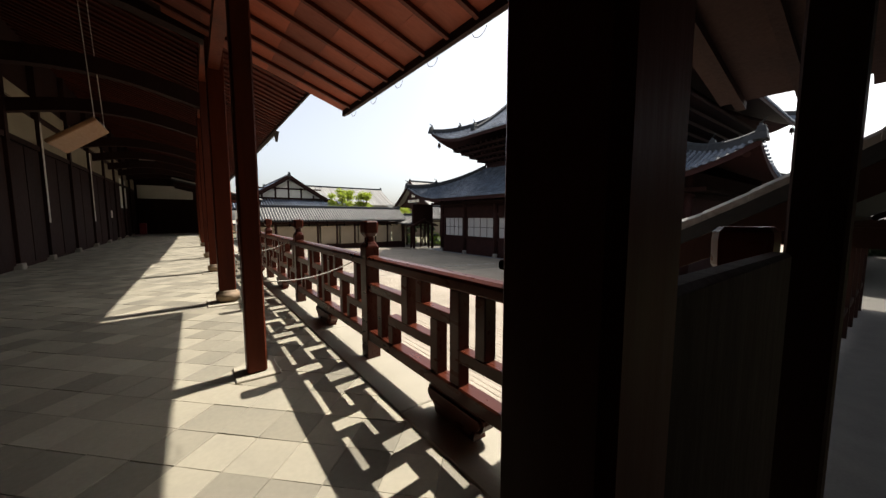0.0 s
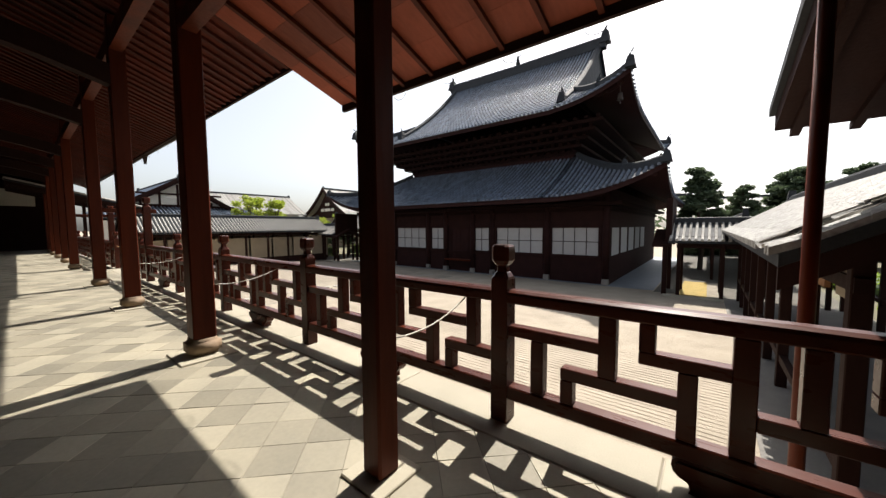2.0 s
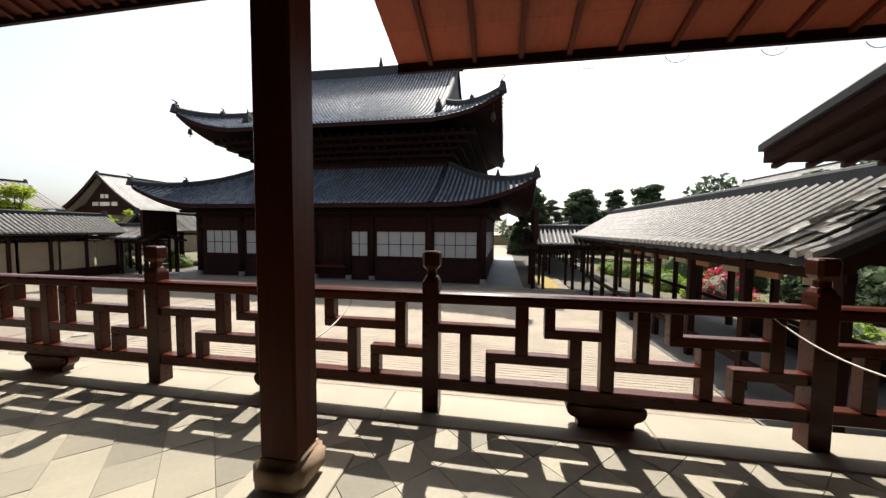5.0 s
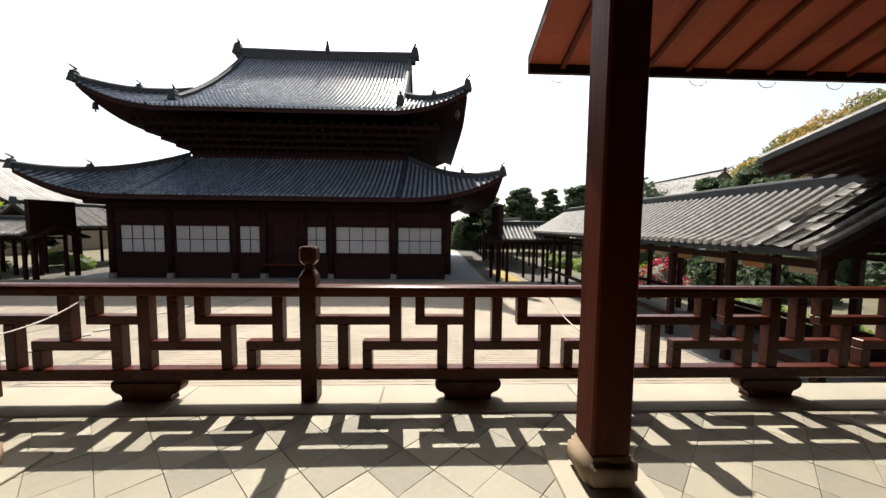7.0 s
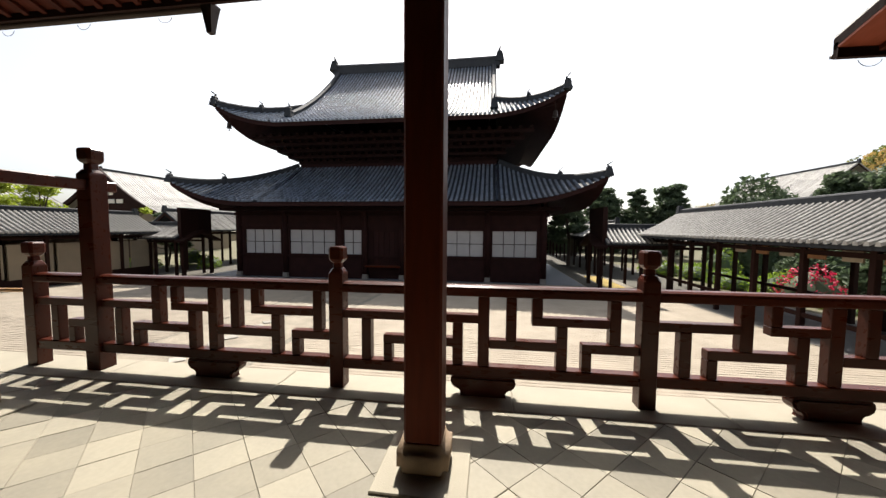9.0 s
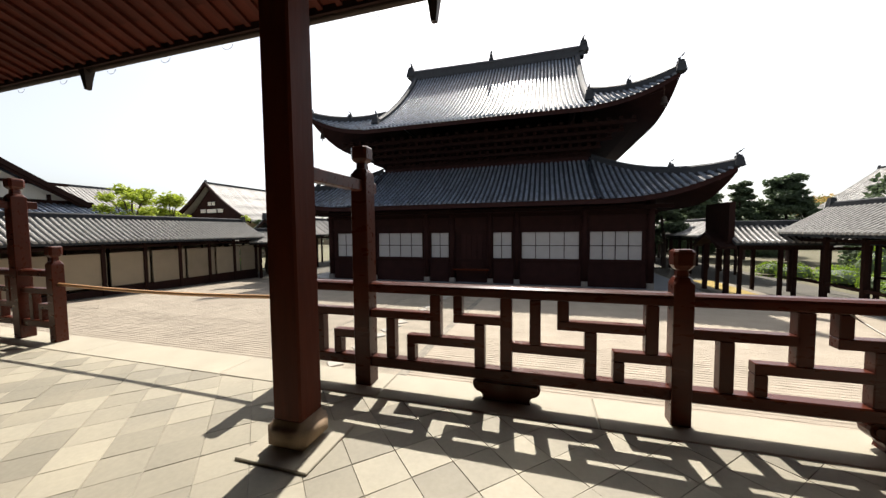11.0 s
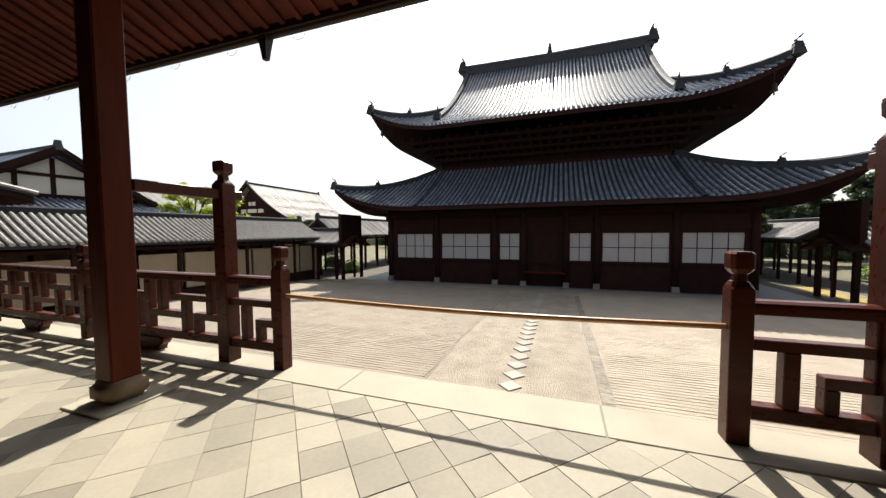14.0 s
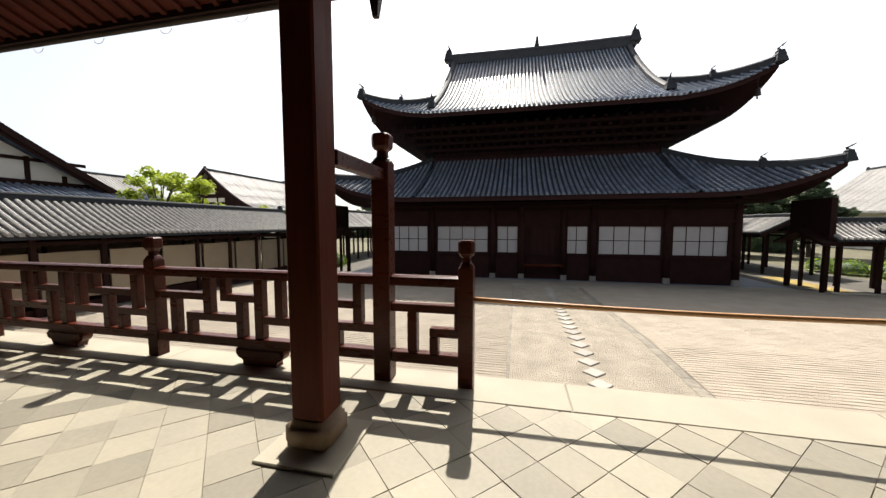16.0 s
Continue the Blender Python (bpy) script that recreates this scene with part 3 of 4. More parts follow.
# upper roof
UX, UY = 28.5 - 18.05, 11.45
h_up = tiled_roof(hall, UX, UY, 8.4, 7.7, UX, 1.3, 5.5, 0.42, 0.0, 7.5, True, 0.28, True)
for sx in (-1, 1):
    for sy in (-1, 1):
        pts = []
        for k in range(9):
            d = 5.6 * (1 - k / 8)
            x, y = sx * (LX - d), sy * (LY - d)
            pts.append((28.5 + x, MID + y, roof_height(x, y, LX, LY, 3.05, 3.1, 5.6, 1.35, 6.0, 0.25)))
        swept_ridge(hall, pts, 0.3, 0.34)
        finial(hall, (pts[-1][0], pts[-1][1], pts[-1][2] + 0.2), 0.55, (sx * 0.8, sy * 0.8))
        finial(hall, (pts[5][0], pts[5][1], pts[5][2] + 0.25), 0.5, (sx * 0.8, sy * 0.8))
        pts = []
        for k in range(9):
            d = 4.0 * (1 - k / 8)
            x, y = sx * (UX - d), sy * (UY - d)
            pts.append((28.5 + x, MID + y, roof_height(x, y, UX, UY, 8.4, 7.7, UX, 1.3, 5.5, 0.42)))
        swept_ridge(hall, pts, 0.32, 0.36)
        finial(hall, (pts[-1][0], pts[-1][1], pts[-1][2] + 0.25), 0.65, (sx * 0.7, sy * 0.7))
        finial(hall, (pts[4][0], pts[4][1], pts[4][2] + 0.3), 0.5, (sx * 0.7, sy * 0.7))
        pts = []
        for k in range(13):
            d = 2.0 + (UX - 2.0) * (1 - k / 12)
            s = d / UX
            pts.append((28.5 + sx * (UX - d), MID + sy * 7.25, 8.4 + 7.7 * (0.58 * s + 0.42 * s * s)))
        swept_ridge(hall, pts, 0.34, 0.4, "descending_ridge")
        finial(hall, (pts[-1][0] + sx * 0.1, pts[-1][1], pts[-1][2] + 0.3), 0.7, (sx * 0.4, 0))
swept_ridge(hall, [(28.5, MID - 7.8, 16.05), (28.5, MID, 15.95), (28.5, MID + 7.8, 16.05)], 0.5, 0.85, "main_ridge")
finial(hall, (28.5, MID - 7.75, 16.8), 1.0, (0, -0.3))
finial(hall, (28.5, MID + 7.75, 16.8), 1.0, (0, 0.3))
bm = tube(bmesh.new(), [(28.5, MID, 16.8), (28.5, MID, 17.7)], 0.07, 8)
for z, r in ((16.95, 0.22), (17.25, 0.16), (17.5, 0.12)):
    bmesh.ops.create_uvsphere(bm, u_segments=10, v_segments=6, radius=r, matrix=Matrix.Translation((28.5, MID, z)))
part("ridge_jewel", at_hall(bm), KAWARA_BASE, hall, smooth=True)
for sy in (-1, 1):
    out = []
    for k in range(17):
        x = -UX + 4.2 + (2 * UX - 8.4) * k / 16
        s = (UX - abs(x)) / UX
        out.append((28.5 + x, 8.4 + 7.7 * (0.58 * s + 0.42 * s * s) - 0.2))
    part("gable_wall", at_hall(prism(bmesh.new(), out, "y", MID + sy * 7.0, MID + sy * 6.9)), HALL_TIMBER, hall)

for sx in (-1, 1):
    for sy in (-1, 1):
        bm, pts = bmesh.new(), []
        for k in range(6):
            d = 0.55 + 0.7 * k
            pts.append((28.5 + sx * (UX - d), MID + sy * (UY - d), roof_height(UX - d, UY - d, UX, UY, 8.4, 7.7, UX, 1.3, 5.5, 0.42) - 0.42))
        part("corner_beam", at_hall(tube(bm, pts, 0.19, 8)), HALL_TIMBER, hall)
        x, y, z = pts[0]
        bell = tube(bmesh.new(), [(x, y, z), (x, y, z - 0.62)], 0.018, 6)
        tube(bell, [(x, y, z - 0.56), (x, y, z - 0.62), (x, y, z - 0.82), (x, y, z - 0.94)], 0.1, 10, 0.17)
        tube(bell, [(x, y, z - 0.94), (x, y, z - 1.12)], 0.02, 6, 0.05)
        part("wind_bell", at_hall(bell), METAL, hall, "small bronze wind bell hung under the eave corner")
        d = 0.5
        pts = [(28.5 + sx * (LX - d - 0.7 * k), MID + sy * (LY - d - 0.7 * k), roof_height(LX - d - 0.7 * k, LY - d - 0.7 * k, LX, LY, 3.05, 3.1, 5.6, 1.35, 6.0, 0.25) - 0.4) for k in range(6)]
        part("corner_beam", at_hall(tube(bmesh.new(), pts, 0.17, 8)), HALL_TIMBER, hall)

# upper storey: body, stepped brackets coloured darker for the shade under the eaves
part("upper_wall", at_hall(boxed(21.8, 35.2, MID - 7.5, MID + 7.5, 5.6, 7.9)), HALL_TIMBER, hall)
for i in range(5):
    o = 0.55 * i
    part("bracket_course", at_hall(boxed(21.7 - o, 35.3 + o, MID - 7.6 - o, MID + 7.6 + o, 6.35 + 0.34 * i, 6.55 + 0.34 * i)), EAVE_SHADE, hall)
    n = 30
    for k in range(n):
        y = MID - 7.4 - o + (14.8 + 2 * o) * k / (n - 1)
        part("bracket_block", at_hall(boxed(21.5 - o, 21.9 - o, y - 0.1, y + 0.1, 6.55 + 0.34 * i, 6.69 + 0.34 * i)), EAVE_SHADE, hall)
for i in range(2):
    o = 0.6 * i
    part("bracket_course", at_hall(boxed(HX - 0.15 - o, 38.7 + o, HY0 - 0.15 - o, HY1 + 0.15 + o, 2.3 + 0.3 * i, 2.5 + 0.3 * i)), EAVE_SHADE, hall)

# stone paving round the hall, stepping stones and kerb bands in the court
solid("paving", boxed(17.2, 40, -7.2, 18.5, -2.1, -1.935), PAVE, "smooth blue-grey paving round the hall", "pavement", kind="structure")


def slab(name, x0, x1, y0, y1, h, mat, label, cat, rot=0):
    z = ground_z((x0 + x1) / 2)
    bm = boxed(x0, x1, y0, y1, z - 0.05, z + h, 0.01)
    return solid(name, bm, mat, label, cat, kind="structure")


n = 24
bm = boxed(-0.16, 0.16, -0.16, 0.16, -0.05, 0.035, 0.012)
stepme = mesh_of("stepping_stone", bm, STEPSTONE)
for i in range(n):
    x = 3.0 + i * 0.53
    ob = tagged(new("stepping_stone", stepme), "square granite stepping stone set diagonally in gravel", "stepping stone", "stepping stones to the hall")
    ob.matrix_basis = pose(x, 5.48, ground_z(x), 0, 2.0 if x > 6 else 0, 45)
for y, w in ((7.16, 0.035), (3.79, 0.11)):
    for i in range(36):
        x = 1.0 + i * 0.4
        z = ground_z(x + 0.2)
        solid("kerb_stone", boxed(x + 0.001, x + 0.399, y - w, y + w, z - 0.1, z + 0.012, 0.004), KERB, "narrow stone kerb flush with the gravel", "kerb", "kerb bands of the path")
# ---- tiled corridors ----
def gable_roof(parent, axis, a, b, mid, half, z_eave, z_ridge, pitch, mat, rows_as_parts=False, bend=0.12):
    """Tiled gable roof with its ridge along an axis from a to b; mid is the ridge's other coordinate."""
    def P(u, v, z):
        return (u, v, z) if axis == "x" else (v, u, z)
    deck = bmesh.new()
    rows = bmesh.new()
    def zz(d):
        s = d / half
        return z_eave + (z_ridge - z_eave) * ((1 - bend) * s + bend * s * s)
    for sgn in (-1, 1):
        pr = None
        for k in range(5):
            d = half * k / 4
            v = mid + sgn * (half - d)
            ring = [deck.verts.new(P(u, v, zz(d) + dz)) for u, dz in ((a, 0), (b, 0), (b, -0.12), (a, -0.12))]
            if pr:
                for j in range(4):
                    deck.faces.new((pr[j], pr[(j + 1) % 4], ring[(j + 1) % 4], ring[j]))
            else:
                deck.faces.new(ring)
            pr = ring
        deck.faces.new(pr)
    bmesh.ops.recalc_face_normals(deck, faces=deck.faces)
    part("roof_deck", deck, mat if pitch > 0.3 else KAWARA_BASE, parent)
    n = int(abs(b - a) / pitch)
    base = None
    for sgn in (-1, 1):
        def row(bm, u):
            pr = None
            seg = max(3, int(half / 0.3))
            for k in range(seg):
                for e, f in ((0.0, 1.04), (0.985, 0.96)):
                    d = -0.07 + (half + 0.07) * (k + e) / seg
                    v = mid + sgn * (half - d)
                    z = zz(max(d, 0)) + 0.005
                    ring = [bm.verts.new(P(u + du * f, v, z + dz * f)) for du, dz in ((-0.06, -0.02), (-0.048, 0.06), (0, 0.092), (0.048, 0.06), (0.06, -0.02))]
                    if pr:
                        for j in range(4):
                            bm.faces.new((pr[j], pr[j + 1], ring[j + 1], ring[j]))
                    else:
                        bm.faces.new(ring)
                    pr = ring
            return bm
        if rows_as_parts:
            bm = row(bmesh.new(), 0)
            bmesh.ops.recalc_face_normals(bm, faces=bm.faces)
            me = mesh_of("cover_tile", bm, mat)
            worn = range(2, 5) if sgn > 0 and mid < 0 else ()
            for i in range(n + 1):
                if i in worn:
                    continue
                ob = new("cover_tile", me)
                ob.parent = parent
                u = a + 0.08 + (abs(b - a) - 0.16) * i / n
                ob.location = P(u, 0, 0)
                ob.rotation_euler = (0, 0, 0)
        else:
            for i in range(n + 1):
                row(rows, a + 0.08 + (abs(b - a) - 0.16) * i / n)
    if not rows_as_parts:
        bmesh.ops.recalc_face_normals(rows, faces=rows.faces)
        tagged(part("cover_tiling", rows, mat, parent), kind="stuff")
    bm = bmesh.new()
    c = [(a, mid), (b, mid)]
    for lo, hi, w in ((-0.05, 0.07, 0.15), (0.07, 0.14, 0.11)):
        if axis == "x":
            box(bm, a, b, mid - w, mid + w, z_ridge + lo, z_ridge + hi)
        else:
            box(bm, mid - w, mid + w, a, b, z_ridge + lo, z_ridge + hi)
    tube(bm, [P(a - 0.05, mid, z_ridge + 0.16), P(b + 0.05, mid, z_ridge + 0.16)], 0.07, 8)
    part("ridge", bm, KAWARA_BASE, parent)
    for u in (a + 0.03, b - 0.03):
        for sgn in (-1, 1):
            pts = [(mid + sgn * (half - half * k / 6), zz(half * k / 6)) for k in range(7)]
            o = [(v, z - 0.125) for v, z in pts] + [(v, z - 0.34) for v, z in pts[::-1]]
            part("bargeboard", prism(bmesh.new(), o, axis, u - 0.03, u + 0.03), DARK_WOOD, parent)
            if sgn > 0:
                e = frustum(bmesh.new(), *(P(u, mid, 0)[:2]), z_ridge - 0.1, z_ridge + 0.42, 0.34, 0.2)
                part("ridge_end", e, KAWARA_BASE, parent)


def corridor(name, label, axis, a, b, mid, half, z_eave, z_ridge, inset, step, rows_as_parts=False, mat=None):
    c = thing(name, (0, 0, 0), label, "corridor", "tiled corridors of the temple")
    gable_roof(c, axis, a, b, mid, half, z_eave, z_ridge, 0.235, mat or KAWARA_OLD, rows_as_parts)
    n = max(1, round(abs(b - a - 0.8) / step))
    for i in range(n + 1):
        u = a + 0.4 + (b - a - 0.8) * i / n
        for s in (-1, 1):
            v = mid + s * inset
            x, y = (u, v) if axis == "x" else (v, u)
            part("post", boxed(x - 0.075, x + 0.075, y - 0.075, y + 0.075, ground_z(x) - 0.02, z_eave + 0.1, 0.01), DARK_WOOD, c)
        if axis == "x":
            part("cross_beam", boxed(u - 0.06, u + 0.06, mid - inset, mid + inset, z_eave - 0.05, z_eave + 0.1), DARK_WOOD, c)
        else:
            part("cross_beam", boxed(mid - inset, mid + inset, u - 0.06, u + 0.06, z_eave - 0.05, z_eave + 0.1), DARK_WOOD, c)
    for s in (-1, 1):
        v = mid + s * inset
        for z in (z_eave + 0.05, z_eave - 0.35):
            if axis == "x":
                part("beam", boxed(a + 0.3, b - 0.3, v - 0.06, v + 0.06, z, z + 0.14), DARK_WOOD, c)
            else:
                part("beam", boxed(v - 0.06, v + 0.06, a + 0.3, b - 0.3, z, z + 0.14), DARK_WOOD, c)
    return c


def worn_strip(parent, x0, columns, width, mid, half, z_eave, z_ridge):
    """Overlapping curved pan tiles where the cover rows are gone, uneven and lifted."""
    rng = random.Random(14)
    bm = bmesh.new()
    lo, hi = [], []
    for k in range(7):
        u = -1 + k / 3
        lo.append(bm.verts.new((u * width * 0.54, 0.17, 0.05 * u * u)))
        hi.append(bm.verts.new((u * width * 0.54, -0.17, 0.05 * u * u)))
    for k in range(6):
        bm.faces.new((lo[k], lo[k + 1], hi[k + 1], hi[k]))
    bmesh.ops.solidify(bm, geom=bm.faces[:], thickness=0.022)
    me = mesh_of("pan_tile", bm, KAWARA_OLD)
    for c in range(columns):
        for r in range(8):
            d = 0.1 + r * 0.265 + rng.uniform(-0.03, 0.03)
            s = d / half
            z = z_eave + (z_ridge - z_eave) * (0.88 * s + 0.12 * s * s)
            if d > half - 0.1:
                continue
            ob = new("pan_tile", me)
            ob.parent = parent
            ob.matrix_basis = pose(x0 + width * (c + 0.5), mid + half - d, z + 0.055, -26 + rng.uniform(-3, 3), rng.uniform(-4, 4), rng.uniform(-5, 5))


cr = corridor("corridor", "open wooden corridor with weathered grey tiled roof beside the court", "x", 2.2, 17.6, -12.0, 2.1, 1.18, 2.42, 1.5, 1.9, True)
worn_strip(cr, 2.64, 3, 0.25, -12.0, 2.1, 1.18, 2.42)
cl = corridor("corridor", "walled wooden corridor with plaster panels and grey tiled roof", "x", 2.2, 17.6, 23.1, 2.1, 1.12, 2.3, 1.5, 1.9, True)
corridor("corridor", "short cross corridor joining the hall, grey tiled roof", "y", -13.5, -7.9, 18.2, 1.5, 0.75, 1.6, 1.1, 1.6)
corridor("corridor", "short cross corridor joining the hall, grey tiled roof", "y", 19.1, 24.6, 18.2, 1.5, 0.75, 1.6, 1.1, 1.6)
corridor("corridor", "distant tiled corridor behind the hall", "x", 24, 46, -11.0, 1.9, 0.9, 2.0, 1.4, 2.2)
corridor("corridor", "distant tiled corridor behind the hall", "x", 20.2, 46, 23.6, 2.1, 1.2, 2.7, 1.4, 2.2)
for yg, s in ((18.95, 1), (-7.75, -1)):
    g = thing("corridor_gate", (18.25, yg, -1.93), "black boarded gable wall over the corridor's mouth", "gate", "corridor gates")
    part("board_wall", boxed(-1.25, 1.25, min(0, s * 0.25), max(0, s * 0.25), 2.7, 4.68), DARK_WOOD, g)
    out = [(-1.6, 2.5), (-1.1, 2.68), (-0.5, 3.0), (0, 3.2), (0.5, 3.0), (1.1, 2.68), (1.6, 2.5), (1.6, 2.36), (1.1, 2.52), (0.5, 2.82), (0, 3.0), (-0.5, 2.82), (-1.1, 2.52), (-1.6, 2.36)]
    part("curved_gable", prism(bmesh.new(), out, "y", -s * 0.5, s * 0.2), DARK_WOOD, g)
    for q in (-1, 1):
        part("gate_post", boxed(q * 1.15 - 0.1, q * 1.15 + 0.1, -0.1, 0.1, -0.1, 2.7, 0.01), DARK_WOOD, g)
# plaster wall of the walled corridor, its eave shade put into the panel colour
for i in range(8):
    x = 2.6 + i * 1.9
    part("plaster_panel", boxed(x + 0.08, x + 1.82, 21.63, 21.70, ground_z(x) + 0.45, 0.55), DIM_PLASTER, cl, "cream plaster panel darkened for the shade under the roof")
# Unseen rear wall, added so no light leaks through between the panels.
part("back_wall", boxed(2.4, 17.3, 24.55, 24.68, -2.0, 1.1), DIM_PLASTER, cl)
part("back_wall", boxed(2.4, 9.4, -13.6, -13.48, -2.0, -0.95), DARK_WOOD, cr)
for i in range(9):
    x = 2.7 + i * 0.95
    part("frieze_panel", boxed(x, x + 0.5, -10.52, -10.47, 0.72, 1.0), BOARD if i % 2 else DIM_PLASTER, cr, "small pale frieze panel")
part("low_rail", boxed(2.6, 17.2, -13.55, -13.45, -0.9, -0.78), DARK_WOOD, cr)
part("low_rail", boxed(2.6, 17.2, -10.55, -10.45, -1.0, -0.88), DARK_WOOD, cr)
part("skirting", boxed(2.6, 17.2, 21.6, 21.72, -2.0, -1.2), DARK_WOOD, cl)

# projecting side roofs at both ends of the veranda
for s, y0, y1 in ((1, -16.5, -9.93), (-1, 21.0, 27.0)):
    r = thing("side_roof", (0, 0, 0), "projecting side roof with dark underside and tiled edge", "roof", kind="structure")
    part("soffit", prism(bmesh.new(), [(3.3, 2.55), (-2.5, 3.93), (-2.5, 4.12), (3.3, 2.72)], "y", y0, y1), DARK_WOOD, r)
    part("roof_deck", prism(bmesh.new(), [(3.35, 2.73), (-2.5, 4.13), (-2.5, 4.25), (3.35, 2.83)], "y", y0 - 0.05, y1 + 0.05), KAWARA_BASE, r)
    tiles = bmesh.new()
    y = y0
    while y < y1 + 0.05:
        tube(tiles, [(3.4, y, 2.85), (-2.5, y, 4.28)], 0.07, 6)
        y += 0.27
    tagged(part("roof_tiles", tiles, KAWARA_OLD, r), kind="stuff")
    k = 0
    while y0 + 0.1 + 0.45 * k < y1:
        y = y0 + 0.1 + 0.45 * k
        part("rafter", prism(bmesh.new(), [(3.34, 2.47), (-2.5, 3.86), (-2.5, 3.93), (3.34, 2.54)], "y", y - 0.04, y + 0.04), DARK_WOOD, r)
        k += 1
    yy = -11.0 if s > 0 else 22.1
    for x, yy in ((2.4, yy - 0.9 * s), (0.56, yy)):
        solid("column", boxed(x - 0.08, x + 0.08, yy - 0.08, yy + 0.08, -1.55, 2.55 + 0.238 * (3.3 - x) - 0.01, 0.01), DARK_WOOD, "dark wooden post carrying the side roof", "column", "side roof posts")

solid("eave_pole", tube(bmesh.new(), [(0.9, -9.89, -1.5), (0.9, -9.89, 3.3)], 0.042, 10), WOOD, "slim red-brown pole supporting the low eave", "pole", smooth=True)

# ---- raked gravel furrows on both sides of the path ----
def furrows(y0, y1, x0, x1, pitch):
    verts, faces = [], []
    n = int((x1 - x0) / pitch)
    rng = random.Random(5)
    for i in range(n):
        x = x0 + i * pitch
        for dx, dz in ((0, 0.018), (0.5, 0.02), (0.72, 0.009), (0.86, 0.009)):
            for k in range(61):
                y = y0 + (y1 - y0) * k / 60
                verts.append((x + dx * pitch + rng.uniform(-0.005, 0.005), y, ground_z(x) + dz + rng.uniform(-0.0025, 0.0025)))
    for r in range(4 * n - 1):
        for k in range(60):
            q = r * 61 + k
            faces.append((q, q + 61, q + 62, q + 1))
    me = bpy.data.meshes.new("raked_gravel")
    me.from_pydata(verts, [], faces)
    me.materials.append(GRAVEL)
    return tagged(new("raked_gravel", me), "pale gravel raked in straight furrows along the court", "gravel", kind="stuff")


furrows(-9.95, 3.67, 0.3, 16.4, 0.125)
furrows(7.2, 20.6, 0.3, 16.4, 0.125)
bm = bmesh.new()
rng = random.Random(8)
for i in range(4200):
    x, y, r = rng.uniform(0.4, 14.5), rng.uniform(3.92, 7.04), rng.uniform(0.006, 0.015)
    v = [bm.verts.new((x + r * a, y + r * c, ground_z(x) + r * d)) for a, c, d in ((1, 0, 0), (-0.5, 0.8, 0), (-0.5, -0.8, 0), (rng.uniform(-0.3, 0.3), 0, 0.8))]
    bm.faces.new((v[0], v[1], v[3])), bm.faces.new((v[1], v[2], v[3])), bm.faces.new((v[2], v[0], v[3]))
solid("loose_gravel", bm, PATHGRAVEL, "loose pale pebbles of the middle path", "gravel", kind="stuff")
slab("moss_bed", 17.0, 22.5, -9.4, -8.3, 0.06, GRASS, "rectangular bed of dry golden moss", "moss bed")
slab("gravel_strip", 17.0, 22.5, -9.85, -9.4, 0.065, PATHGRAVEL, "strip of white gravel beside the moss", "gravel")
slab("stone_kerb", 16.4, 16.95, -10.0, -7.7, 0.06, STONE, "pale granite kerb stone", "kerb")
slab("stone_kerb", 16.4, 16.95, 18.4, 20.6, 0.06, STONE, "pale granite kerb stone", "kerb")



def sheet(name, x0, x1, y0, y1, dz, mat, label, cat):
    bm = bmesh.new()
    xs = sorted({x0, x1} | {x for x in (6.0, 12.3, 18.6) if x0 < x < x1})
    for a, d in zip(xs, xs[1:]):
        bm.faces.new([bm.verts.new((x, y, ground_z(x) + dz)) for x, y in ((a, y0), (d, y0), (d, y1), (a, y1))])
    return solid(name, bm, mat, label, cat, kind="structure")


sheet("garden_ground", 2.4, 74, -59, -14.0, 0.012, MOSSGROUND, "mossy garden ground", "ground")
sheet("earth_yard", 17.7, 74, -14.0, -7.25, 0.012, EARTH, "packed earth yard beside the hall", "ground")
sheet("earth_yard", 17.7, 74, 18.55, 24.7, 0.012, EARTH, "packed earth yard beside the hall", "ground")
sheet("garden_ground", 2.4, 74, 24.7, 59, 0.012, MOSSGROUND, "mossy garden ground", "ground")
# Both corridor floors have their roof shade painted into the colour.
sheet("corridor_floor", 2.2, 17.7, -13.9, -10.0, 0.03, SHADEFLOOR, "paved corridor floor with the roof's shade in its colour", "floor")
sheet("corridor_floor", 2.2, 17.7, 21.3, 24.6, 0.03, SHADEFLOOR, "paved corridor floor with the roof's shade in its colour", "floor")
sheet("path_gravel", 0.3, 15.4, 3.9, 7.13, 0.006, PATHGRAVEL, "unraked gravel of the middle path", "path")

# ---- cords from columns to railing ----
for y, x in ((8.32, -0.88), (2.65, -0.86), (-1.0, -0.86), (-4.83, -0.85), (-7.93, -0.88)):
    if y in (8.32, 2.65):
        continue
    pts = [(x + (0.06 - x) * u, y + 0.06 * u, 0.80 + 0.15 * u ** 1.7 - 0.045 * math.sin(math.pi * u)) for u in [k / 10 for k in range(11)]]
    solid("cord", tube(bmesh.new(), pts, 0.0055, 6), WIRE, "thin pale cord hung from column to railing", "cord", "cords", smooth=True)

# ---- gutters, outlets and wire hooks ----
gut = thing("gutter", (1.20, 0, 4.40), "copper half-round gutter under the high eave", "gutter")
bm = bmesh.new()
prev = None
for y in (2.3, 26.4):
    ring = [bm.verts.new((0.055 * math.cos(a), y, 0.055 * math.sin(a))) for a in [math.pi + math.pi * k / 8 for k in range(9)]]
    if prev:
        for k in range(8):
            bm.faces.new((prev[k], prev[k + 1], ring[k + 1], ring[k]))
    prev = ring
part("trough", bm, METAL, gut, smooth=True)
